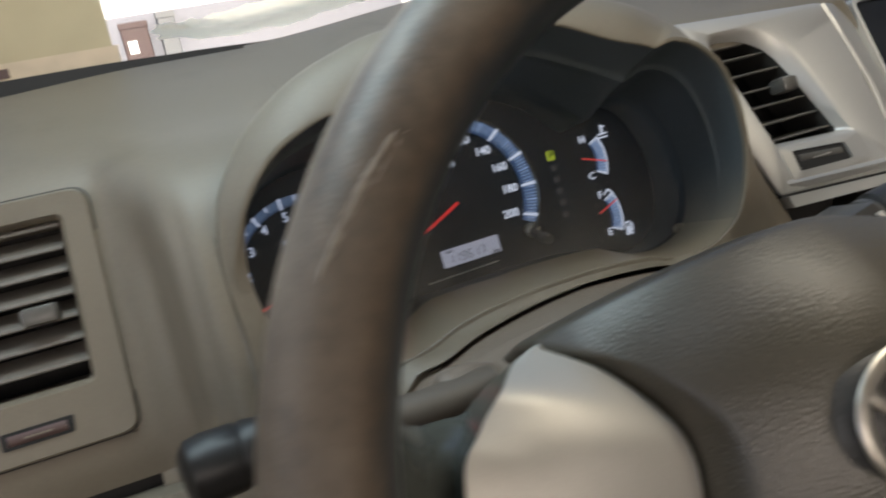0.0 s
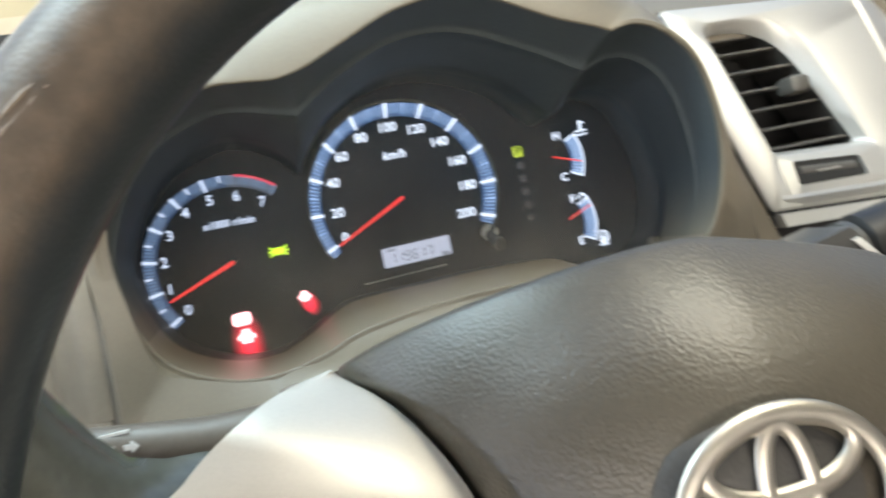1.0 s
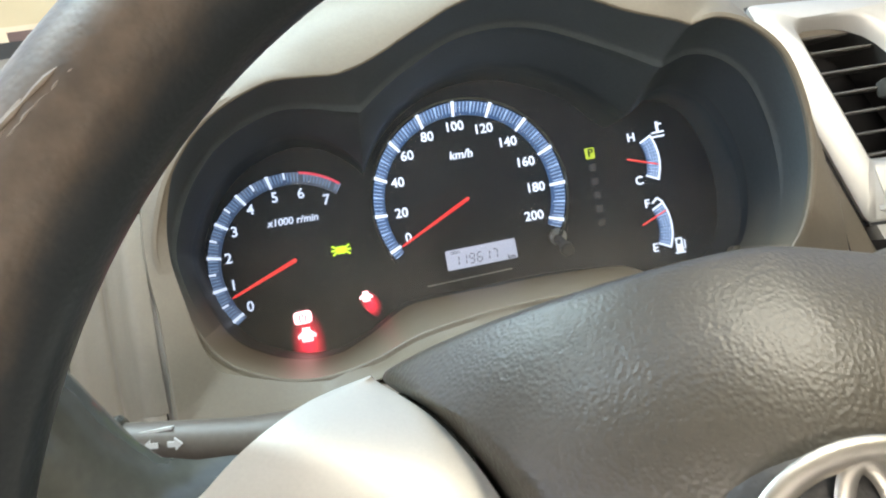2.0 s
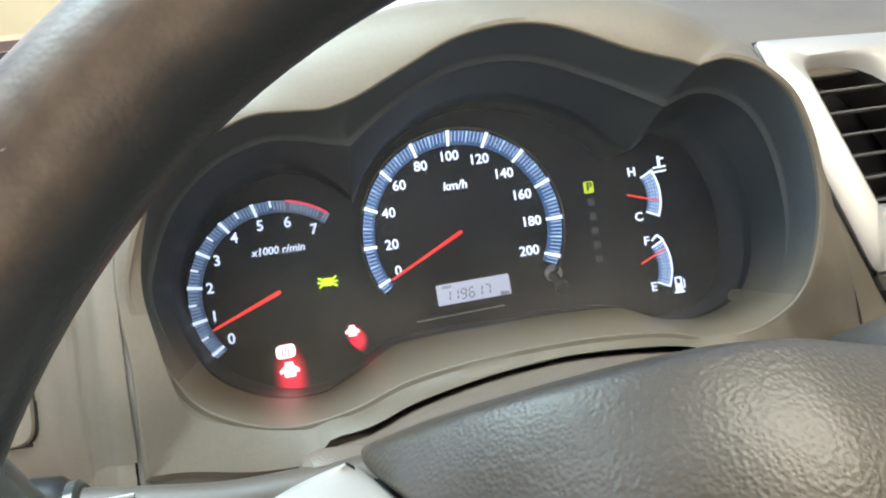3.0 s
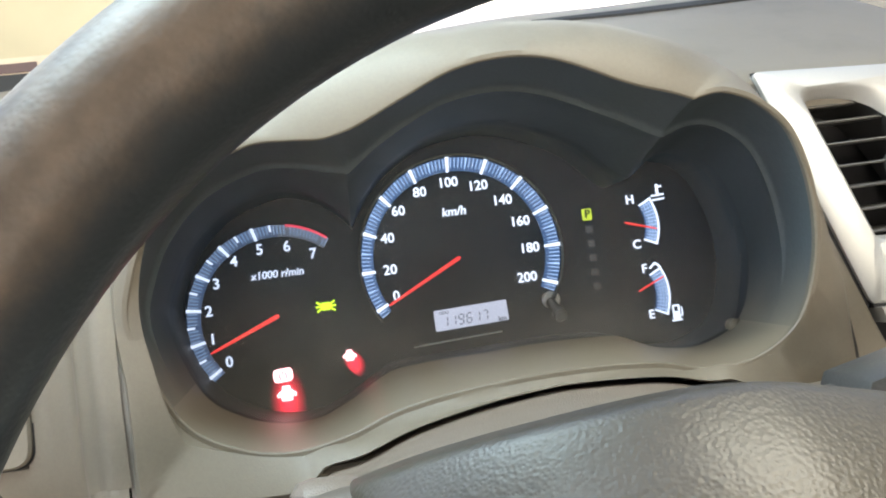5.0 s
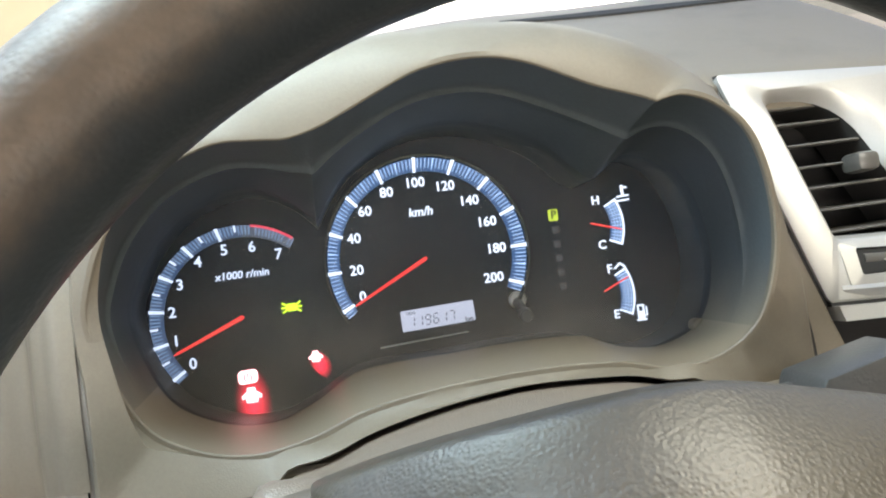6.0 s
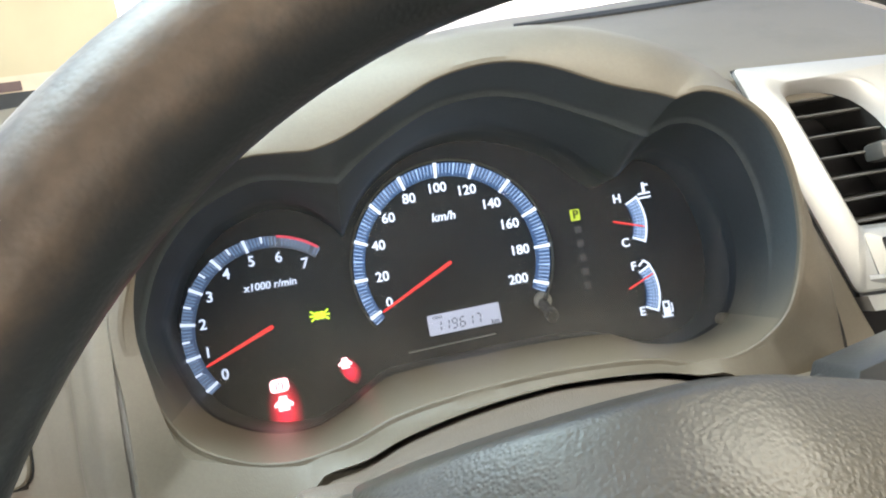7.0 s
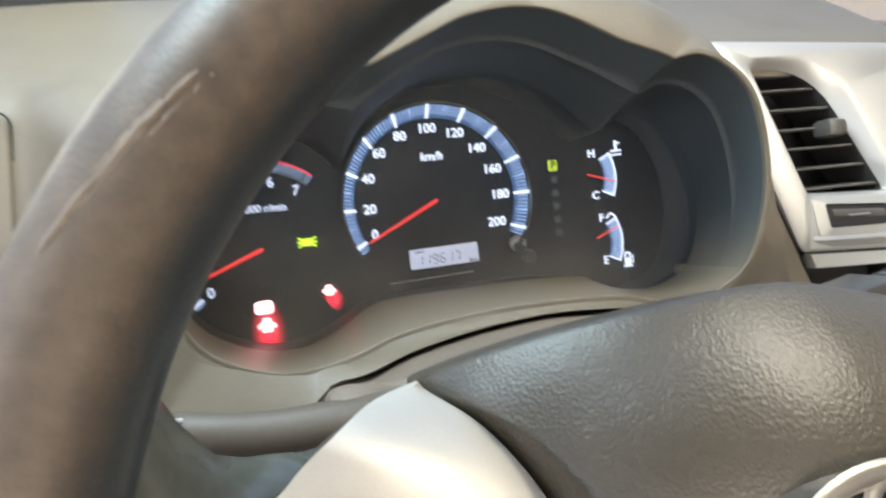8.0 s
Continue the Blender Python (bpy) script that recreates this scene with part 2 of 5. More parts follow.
GREYCARD = material("grey_card", (0.16, 0.16, 0.165), 0.6)
LILAC = material("lilac_grey_painted_wall", (0.24, 0.235, 0.265), 0.8, vary=0.1, grain=20)
GRIP = material("black_ribbed_rubber", (0.016, 0.015, 0.014), 0.42, vary=0.3, grain=500, spec=0.35)
WORN_PRINT = material("worn_grey_print", (0.17, 0.16, 0.145), 0.6, vary=0.4, grain=1500)



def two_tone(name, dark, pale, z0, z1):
    """Blends two colours between two heights; on the tunnel walls this paints their shade."""
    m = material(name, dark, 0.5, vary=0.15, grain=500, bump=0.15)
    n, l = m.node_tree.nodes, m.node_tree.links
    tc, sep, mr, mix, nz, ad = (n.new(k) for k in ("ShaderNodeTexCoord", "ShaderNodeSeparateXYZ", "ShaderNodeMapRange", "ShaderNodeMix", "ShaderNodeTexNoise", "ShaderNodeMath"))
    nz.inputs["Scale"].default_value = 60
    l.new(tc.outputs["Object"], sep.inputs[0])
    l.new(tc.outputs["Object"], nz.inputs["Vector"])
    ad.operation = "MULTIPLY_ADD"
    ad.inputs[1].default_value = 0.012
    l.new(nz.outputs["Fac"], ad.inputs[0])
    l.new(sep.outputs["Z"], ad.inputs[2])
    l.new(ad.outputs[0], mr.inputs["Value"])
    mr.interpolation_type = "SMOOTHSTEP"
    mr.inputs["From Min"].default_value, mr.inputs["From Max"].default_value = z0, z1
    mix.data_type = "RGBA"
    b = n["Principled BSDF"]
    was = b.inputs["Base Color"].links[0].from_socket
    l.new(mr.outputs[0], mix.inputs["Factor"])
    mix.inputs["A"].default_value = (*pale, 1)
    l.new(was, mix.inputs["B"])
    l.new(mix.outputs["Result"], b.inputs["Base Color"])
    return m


# ---- helpers for things ----
BASE = {}


def thing(name, label, category, base=(0, 0, 0), m=None, group="", kind=""):
    """An Empty at a thing's base; m: its frame, the dial plane's by default."""
    ob = new(name)
    ob.empty_display_size = 0.02
    ob.matrix_world = (TILT if m is None else m) @ Matrix.Translation(base)
    BASE[ob.name] = Vector(base)
    return tagged(ob, label, category, group, kind)


def part(name, bm, mat, parent, label="", smooth=True, kind=""):
    """Links a bmesh, given in its thing's frame, as one mesh object."""
    root = parent
    while root.parent:
        root = root.parent
    bmesh.ops.translate(bm, verts=bm.verts, vec=-BASE[root.name])
    bmesh.ops.recalc_face_normals(bm, faces=bm.faces)
    me = bpy.data.meshes.new(name)
    bm.to_mesh(me)
    bm.free()
    me.materials.append(mat)
    if smooth:
        for p in me.polygons:
            p.use_smooth = True
        me.set_sharp_from_angle(angle=radians(38))
    ob = new(name, me)
    ob.parent = parent
    return tagged(ob, label, kind=kind)


def box(x0, x1, y0, y1, z0, z1, bevel=0.0, bm=None):
    bm = bm or bmesh.new()
    vs = [bm.verts.new((x, y, z)) for x in (x0, x1) for y in (y0, y1) for z in (z0, z1)]
    fs = [bm.faces.new([vs[i] for i in q]) for q in ((0, 1, 3, 2), (4, 6, 7, 5), (0, 4, 5, 1), (2, 3, 7, 6), (0, 2, 6, 4), (1, 5, 7, 3))]
    if bevel:
        bmesh.ops.bevel(bm, geom=list({e for f in fs for e in f.edges}), offset=bevel, segments=2, affect="EDGES", profile=0.5)
    return bm


def loft(rings, closed=True, cap_first=False, cap_last=False, bm=None, wrap=False):
    """Quads between rings of points; closed: each ring is a loop; wrap: the last ring joins the first."""
    bm = bm or bmesh.new()
    vs = [[bm.verts.new(p) for p in r] for r in rings]
    n = len(vs[0])
    pairs = list(zip(vs, vs[1:])) + ([(vs[-1], vs[0])] if wrap else [])
    for a, b in pairs:
        for i in range(n if closed else n - 1):
            j = (i + 1) % n
            bm.faces.new((a[i], a[j], b[j], b[i]))
    if cap_first:
        bm.faces.new(vs[0])
    if cap_last:
        bm.faces.new(vs[-1])
    return bm


def spline(ctrl, per, closed=True):
    """Catmull-Rom through the control points."""
    pts, n = [Vector(c) for c in ctrl], len(ctrl)
    out = []
    for i in range(n if closed else n - 1):
        p = [pts[(i + k) % n] if closed else pts[min(max(i + k, 0), n - 1)] for k in (-1, 0, 1, 2)]
        for s in range(per):
            t = s / per
            out.append(0.5 * (2 * p[1] + (p[2] - p[0]) * t + (2 * p[0] - 5 * p[1] + 4 * p[2] - p[3]) * t * t + (3 * p[1] - p[0] - 3 * p[2] + p[3]) * t**3))
    return out if closed else out + [pts[-1]]


def rpoly(corners, radius, arc=6, side=6):
    """A polygon with rounded corners, sampled alike for every polygon of as many corners."""
    out, n = [], len(corners)
    cs = [Vector(c) for c in corners]
    for i in range(n):
        a, b, c = cs[i - 1], cs[i], cs[(i + 1) % n]
        r = radius[i] if isinstance(radius, (tuple, list)) else radius
        p, q = b + (a - b).normalized() * r, b + (c - b).normalized() * r
        for k in range(arc + 1):
            t = k / arc
            out.append(p * (1 - t) ** 2 + b * 2 * t * (1 - t) + q * t * t)
        r2 = radius[(i + 1) % n] if isinstance(radius, (tuple, list)) else radius
        q2 = c + (b - c).normalized() * r2
        for k in range(1, side):
            out.append(q.lerp(q2, k / side))
    return out


def tube(path, radii, sides=20, caps=True, bm=None):
    """A round bar along a path."""
    rings = []
    for i, p in enumerate(path):
        p = Vector(p)
        d = (Vector(path[min(i + 1, len(path) - 1)]) - Vector(path[max(i - 1, 0)])).normalized()
        u = d.cross(Vector((0, 0, 1)) if abs(d.z) < 0.9 else Vector((1, 0, 0))).normalized()
        v = d.cross(u)
        r = radii[i] if isinstance(radii, (tuple, list)) else radii
        rings.append([p + r * (math.cos(a) * u + math.sin(a) * v) for a in (2 * math.pi * k / sides for k in range(sides))])
    return loft(rings, cap_first=caps, cap_last=caps, bm=bm)


def slab(outline, y0, y1, bm=None):
    """A flat piece from an outline of (x, z) between two depths."""
    return loft([[(p[0], y0, p[1]) for p in outline], [(p[0], y1, p[1]) for p in outline]], cap_first=True, cap_last=True, bm=bm)


def words(text, size, x, z, y, turn=0.0, thick=0.0003, slant=0.0):
    """Writing on the plane of the dials, centred."""
    cu = bpy.data.curves.new("writing", "FONT")
    cu.body, cu.size, cu.align_x, cu.align_y, cu.extrude, cu.shear = text, size, "CENTER", "CENTER", thick, slant
    cu.resolution_u, cu.offset = 3, min(size * 0.020, 0.00012)
    ob = new("writing", cu)
    bpy.context.view_layer.update()
    me = bpy.data.meshes.new_from_object(ob.evaluated_get(bpy.context.evaluated_depsgraph_get()))
    bm = bmesh.new()
    bm.from_mesh(me)
    bpy.data.objects.remove(ob)
    bpy.data.meshes.remove(me)
    bpy.data.curves.remove(cu)
    bm.transform(Matrix.Translation((x, y, z)) @ Matrix.Rotation(radians(90), 4, "X") @ Matrix.Rotation(radians(turn), 4, "Z"))
    return bm


def smooth(a, b, v):
    t = min(max((v - a) / (b - a), 0), 1)
    return t * t * (3 - 2 * t)


# ---- cabin shell and outside ----
def shell(name, bm, mat, label=""):
    """A piece of the setting, given in world metres."""
    bmesh.ops.recalc_face_normals(bm, faces=bm.faces)
    me = bpy.data.meshes.new(name)
    bm.to_mesh(me)
    bm.free()
    me.materials.append(mat)
    return tagged(new(name, me), label, kind="structure")


X0, X1, YB, ROOF = -0.80, 1.40, -2.2, 1.62
shell("floor", box(X0, X1, YB, 0.9, 0.42, 0.47), CARPET, "dark carpeted cabin floor")
shell("ceiling", box(X0, X1, YB, -0.40, ROOF, ROOF + 0.04), LINER, "grey fabric roof lining of the cabin")
for k, (xa, xb) in enumerate(((X0 - 0.06, X0), (X1, X1 + 0.06))):
    shell("wall_left" if k == 0 else "wall_right", box(xa, xb, YB, 0.9, 0.42, 1.16), LINER, "lower side wall of the cabin")
    shell("window_post_front", box(xa, xb, -0.06, 0.04, 1.16, 1.36), LINER)
    shell("window_post_rear", box(xa, xb, -0.98, -0.86, 1.16, ROOF), LINER)
    shell("window_post_back", box(xa, xb, YB, YB + 0.16, 1.16, ROOF), LINER)
    shell("roof_rail", box(xa, xb, YB, -0.36, ROOF - 0.06, ROOF + 0.04), LINER)
shell("wall_back", box(X0, X1, YB - 0.06, YB, 0.42, 1.2), LINER, "back wall of the cabin")
shell("wall_firewall", box(X0, X1, 0.84, 0.9, 0.42, 1.02), DARK, "bulkhead ahead of the dashboard")
for xa, xb in ((X0, X0 + 0.07), (X1 - 0.07, X1)):
    rings = [[(x, y + dy, z) for x, dy in ((xa, 0), (xb, 0), (xb, 0.06), (xa, 0.06))] for y, z in ((0.20, 1.08), (-0.42, ROOF))]
    shell("windscreen_pillar", loft(rings, cap_first=True, cap_last=True), LINER, "sloping pillar beside the windscreen")
rings = [[(x, 0.34 + 0.006 * k - 0.12 * ((x - 0.3) / 1.1) ** 2, 1.09) for x in (X0 + 0.22 * i for i in range(11))] for k in (0, 1)]
tops = [[(x, -0.38 + 0.006 * k, ROOF) for x in (X0 + 0.22 * i for i in range(11))] for k in (0, 1)]
glass = shell("window_1", loft([rings[0], tops[0]], closed=False, bm=loft([rings[1], tops[1]], closed=False)), GLASS, "clear windscreen of the car")
glass.visible_shadow = False
shell("ground", box(-60, 60, -60, 60, -0.02, 0.0), CONCRETE, "pale concrete ground outside")
shell("backdrop_far", box(-14.0, 14.0, 16.0, 16.3, 0.0, 7.0), WHITEWALL, "bright white wall far outside the windscreen")
shell("backdrop_near", box(-9.0, 3.2, 9.4, 9.7, 0.0, 1.15), LILAC, "low lilac-grey wall outside the windscreen")
shell("backdrop_ledge", box(-9.0, 3.2, 9.0, 9.4, 0.0, 0.62), CONCRETE, "low concrete ledge along the wall")
# added wall; its dark colour stands in for the darkness past the dashboard
shell("backdrop_side", box(3.2, 12.0, 6.0, 6.3, 0.0, 4.0), DARK, "dark wall added past the far end of the dashboard")
# unseen wall, added to keep sky light off the far side of the cabin
shell("light_block_beside", box(2.3, 2.5, -6.0, 0.3, 0.0, 4.0), DARK, "unseen dark wall added beside the car to block light")

# ---- dashboard ----
dash = thing("dashboard", "beige moulded plastic car dashboard, dusty and worn", "dashboard", (0, 0.1, -0.1))


def top_z(y):
    return 0.0929 + 0.626 * y


def edge_y(x):
    """How far ahead the dashboard reaches, by x."""
    return 0.083 - 0.020 * smooth(-0.15, -0.30, x) + 0.045 * smooth(-0.10, 0.10, x) + 0.02 * smooth(0.1, 0.3, x)


FAR = [(-0.046, -0.094), (-0.052, -0.07), (-0.053, -0.01), (-0.052, 0.04), (-0.044, 0.0605), (-0.026, 0.076), (0.0, top_z(0)), (0.03, top_z(0.03))]
NEAR = [(-0.100, -0.075), (-0.101, -0.05), (-0.100, -0.02), (-0.096, 0.008), (-0.085, 0.034), (-0.062, 0.056), (-0.022, 0.079), (0.03, top_z(0.03))]


def left_profile(x):
    w = smooth(-0.198, -0.158, x)
    pts = [((1 - w) * a[0] + w * b[0], (1 - w) * a[1] + w * b[1]) for a, b in zip(FAR, NEAR)]
    valley = 0.010 * math.exp(-(((x + 0.179) / 0.007) ** 2)) + 0.004 * math.exp(-(((x + 0.163) / 0.004) ** 2))
    out = []
    for p in spline([(a, b, 0) for a, b in pts], 5, closed=False):
        y, z = p.x, p.y
        y += valley * smooth(0.05, 0.0, z)
        if -0.342 < x < -0.2065 and -0.062 < z < 0.046:
            y += 0.06
        out.append((x, y, z))
    e = edge_y(x)
    for k in range(1, 13):
        y = 0.03 + (e - 0.03) * k / 12
        out.append((x, y, top_z(y) - 0.004 * (k == 12)))
    out.append((x, e + 0.001, top_z(e) - 0.03))
    return out


xs = [-0.62 + 0.02 * i for i in range(20)] + [-0.23 + 0.003 * i for i in range(27)] + [-0.1493]
bm = loft([left_profile(x) for x in xs], closed=False)


def beside_hood(x):
    """The panel where it runs behind the hood: nothing of it below the hood's edge."""
    low = 0.002 + 1.25 * (x + 0.1493)
    return [(x, y + (0.012 if z < low else 0), max(z, low)) for _, y, z in left_profile(x)[12:]]


loft([beside_hood(x) for x in (-0.1493, -0.146, -0.143, -0.14, -0.135, -0.13, -0.12, -0.11, -0.10, -0.09)], closed=False, bm=bm)
part("left_panel", bm, BEIGE, dash, "beige panel beside the instruments, curving up to the windscreen")

joint = [[(-0.1500, y + 0.0012, z), (-0.1465, y + 0.0012, z)] for _, y, z in [(0, left_profile(-0.1493)[0][1], -0.13)] + left_profile(-0.1493)[:30]]
part("hood_joint", loft(joint, closed=False), SLAT_TAN, dash, "narrow dark joint beside the hood")

# top of the dashboard behind the hood and over the middle, with the defroster slot
xs = [-0.09 + 0.03 * i for i in range(14)] + [0.306 + 0.004 * i for i in range(8)] + [0.36 + 0.04 * i for i in range(15)]
rows = []
for x in xs:
    e = edge_y(x)
    y0 = -0.036 + 0.02 * smooth(0.16, 0.10, x)
    col = [(x, y0 + 0.002, top_z(y0) - 0.018), (x, y0, top_z(y0) - 0.003), (x, y0 + 0.004, top_z(y0 + 0.004))]
    col += [(x, y0 + (e - y0) * k / 14, top_z(y0 + (e - y0) * k / 14) + 0.004 * math.sin(math.pi * k / 14) * smooth(-0.09, 0.0, x)) for k in range(1, 15)]
    col.append((x, e + 0.001, top_z(e) - 0.03))
    rows.append([(a, b, c - 0.075 * smooth(0.308, 0.334, x)) for a, b, c in col])
part("top_pad", loft(rows, closed=False), BEIGE, dash)
slot = []
for k in range(9):
    x = 0.085 + 0.026 * k
    y = 0.094 + 0.011 * smooth(0.12, 0.29, x)
    h = 0.0036 * math.sin(math.pi * (k + 0.8) / 9.4) + 0.0004
    slot.append([(x, y - h, top_z(y - h) + 0.0045), (x, y + h * 1.6, top_z(y + h * 1.6) + 0.0045), (x, y + h * 1.6, top_z(y) - 0.004), (x, y - h, top_z(y) - 0.004)])
part("defroster_slot", loft(slot, cap_first=True, cap_last=True), GAP, dash, "dark narrow defroster slot")
# ledge under the windscreen ahead of the pad, and its black seal
ledge = []
for x in (-0.62 + 0.02 * i for i in range(47)):
    e, h = edge_y(x), 0.0065 * smooth(0.0, -0.13, x) + 0.0075 * smooth(-0.12, -0.30, x) + 0.001
    ledge.append([(x, e + 0.0015, top_z(e) - 0.012), (x, e + 0.002, top_z(e) - 0.004 + h), (x, e + 0.007, top_z(e) - 0.003 + h), (x, e + 0.012, top_z(e) - 0.02)])
part("windscreen_seal", loft(ledge, closed=False), GAP, dash, "black rubber seal along the windscreen")
cowl = [[(x, edge_y(x) + 0.010, top_z(edge_y(x)) - 0.003), (x, edge_y(x) + 0.05, top_z(edge_y(x)) + 0.012), (x, edge_y(x) + 0.30, top_z(edge_y(x)) + 0.06), (x, edge_y(x) + 0.95, top_z(edge_y(x)) + 0.23)] for x in (-0.62 + 0.04 * i for i in range(24))]
part("cowl", loft(cowl, closed=False), WHITEWALL, dash, "sunlit pale cowl under the windscreen")
# lower panels, with a dark joint above them
part("lower_panel", box(-0.62, -0.10, -0.062, 0.05, -0.40, -0.101, 0.006), BEIGE, dash)
part("panel_joint", box(-0.62, -0.152, -0.04, 0.02, -0.101, -0.07), GAP, dash)
part("column_surround", box(-0.155, 0.172, -0.097, -0.03, -0.165, -0.0785, 0.004), BEIGE, dash)
foot = []
foot = []
for k in range(18):
    x = -0.2015 + 0.0510 * k / 17
    _, y, z = left_profile(x)[0]
    foot.append([(x, y + 0.004, z + 0.004), (x, y + 0.0003, z + 0.0004), (x, y, z - 0.002), (x, y - 0.001, -0.105), (x, y + 0.01, -0.17)])
part("panel_foot", loft(foot, closed=False), BEIGE, dash)
part("knee_panel", box(-0.10, 0.20, -0.05, 0.05, -0.40, -0.16, 0.008), BEIGE, dash)
part("middle_backing", box(0.15, 0.62, 0.0, 0.06, -0.42, 0.055), GAP, dash)
part("side_backing", box(-0.62, -0.1, 0.03, 0.06, -0.2, 0.06), GAP, dash)
part("right_wing", box(0.60, 0.95, -0.05, 0.04, -0.4, 0.064, 0.012), BEIGE, dash)

# ---- instrument hood ----
LIP = [(-142, -17), (-138, 4), (-128, 22), (-112, 37), (-90, 46), (-74, 46.4), (-64, 45.8), (-58, 46.4), (-47, 49.6), (-28, 58), (-8, 66), (14, 68.5), (34, 65), (60, 54.5), (78, 49), (84.5, 46.6), (87.5, 45.6), (90.5, 46.3), (100, 47), (114, 41.5), (128, 28), (137, 3), (138.5, -24), (131, -49), (113, -62), (90, -64.5), (66, -58.5), (28, -56), (-12, -57.5), (-44, -62), (-66, -69.5), (-90, -73), (-112, -67.5), (-130, -53)]
RIM = [(p.x / 1000, p.y / 1000) for p in spline([(a, b, 0) for a, b in LIP], 6)]


def lip_y(z):
    return -0.103 - 0.25 * (z + 0.01)


def outward(i):
    a, b = RIM[i - 8], RIM[(i + 8) % len(RIM)]
    v = Vector((-(b[1] - a[1]), b[0] - a[0]))
    return v.normalized() if v.length else Vector((0, 1))


ARCH = [(161.5, -60), (158.5, -24), (155.5, 0), (150, 22), (141, 40), (128, 54), (113, 64), (95, 73), (75, 81), (52, 87.5), (27, 90), (-5, 89), (-40, 86), (-75, 79), (-105, 66), (-128, 47), (-143, 25), (-149, 2), (-149, -30)]
ANGLES = [math.degrees(math.atan2(z + 10, x)) % 360 for x, z in ARCH]
ANGLES[0] -= 360
ANGLES[1] -= 360
SPANS = [math.hypot(x, z + 10) / 1000 for x, z in ARCH]


def crest(i, grow=0.0):
    """The outer edge of the hood's front."""
    x, z = RIM[i]
    n = outward(i)
    low_l, low_r = smooth(-0.075, -0.10, x) * smooth(0.0, -0.04, z), smooth(0.095, 0.12, x) * smooth(-0.01, -0.045, z)
    off = 0.0215 * max(n.y, 0) ** 1.2 * (1 - 0.5 * smooth(0.10, 0.13, x)) + 0.0180 * max(n.x, 0) + 0.0065 * max(-n.x, 0) + 0.0050 * max(-n.y, 0) + 0.03 * low_l + 0.03 * low_r
    cx, cz = x + n.x * off, z + n.y * off
    if x < -0.07 and z < 0:
        cx, cz = max(cx, -0.1482), max(cz, -0.0835 - 0.005 * smooth(-0.14, -0.10, cx))
    if x > 0.1 and z < 0:
        cx, cz = min(cx, 0.1615), max(cz, -0.082)
    turn = math.degrees(math.atan2(z + 0.010, x))
    turn = turn + 360 if turn < -90 else turn
    if z > -0.026:
        span = float(np.interp(turn, ANGLES, SPANS))
        cx, cz = span * math.cos(radians(turn)), -0.010 + span * math.sin(radians(turn))
    y = -0.101 + 0.016 * smooth(0.09, 0.15, cx)
    return Vector((cx + n.x * grow, y, cz + n.y * grow)), n


def lip_point(i, out=0.0, ahead=0.0):
    x, z = RIM[i]
    n = outward(i)
    return Vector((x + n.x * out, lip_y(z) + ahead, z + n.y * out))


N = len(RIM)


def even_lip(i, s):
    """The lip, its cusps evened out away from the edge."""
    mean = Vector((0, 0, 0))
    for k in range(-18, 19):
        mean += lip_point((i + k) % N, 0.0028) / 37
    return lip_point(i, 0.0028).lerp(mean, min(1, 2 * s))


hood = thing("instrument_hood", "beige plastic hood round the instruments, rounded and dusty", "instrument hood", (0, -0.06, -0.07))
rings = [[lip_point(i, 0.0022, 0.010) for i in range(N)], [lip_point(i, 0.0004, 0.0006) for i in range(N)], [lip_point(i, 0.0010, 0.0) for i in range(N)], [lip_point(i, 0.0028, 0.0) for i in range(N)]]
for s in (0.35, 0.7, 0.93):
    rings.append([even_lip(i, s).lerp(crest(i)[0], s) + Vector((0, -0.0045 * math.sin(math.pi * s) * smooth(0.0, 0.06, RIM[i][1]), 0.0025 * math.sin(math.pi * s) * smooth(0.0, 0.06, RIM[i][1]))) for i in range(N)])
rings.append([crest(i)[0] + Vector((0, 0.002, 0)) for i in range(N)])
rings.append([crest(i, 0.0005)[0] + Vector((0, 0.006, 0)) for i in range(N)])
rings.append([crest(i, 0.0)[0] + Vector((0, 0.035, -0.002)) for i in range(N)])
rings.append([crest(i, -0.002)[0] + Vector((0, 0.13, -0.012 * smooth(0.0, 0.06, RIM[i][1]))) for i in range(N)])
part("hood_shell", loft(rings), BEIGE, hood)


FLOOR_X = (-0.13, -0.113, -0.096, -0.077, -0.060, -0.042, 0.0, 0.032, 0.070, 0.106, 0.126)
FLOOR_K = (0.94, 0.955, 0.963, 0.965, 0.913, 0.845, 0.89, 0.885, 0.87, 0.98, 1.0)


def inner(i, s):
    """The tunnel from the lip (s = 0) to the dials (s = 1): three lobes with cusps between them."""
    x, z = RIM[i]
    zi = z * (float(np.interp(x, FLOOR_X, FLOOR_K)) if z < 0 else 0.94)
    if z > 0:
        zi -= 0.024 * math.exp(-abs((x + 0.053) / 0.0125)) + 0.016 * math.exp(-(((x - 0.086) / 0.017) ** 2))
    xi = x * (1.03 if x < 0 else 1.0 + 0.045 * smooth(0.09, 0.125, x))
    y0 = lip_y(z) + 0.0008
    n = outward(i) * 0.0008 * (1 - s)
    return Vector((x + (xi - x) * s + n.x, y0 + (-0.033 - y0) * s, z + (zi - z) * s ** 1.3 + n.y))


def step_in(i, s, inset):
    """The tunnel's wall, set in from its line."""
    v, n = inner(i, s), outward(i)
    inset *= smooth(-0.045, 0.0, RIM[i][1])
    return v - Vector((n.x, 0, n.y)) * inset


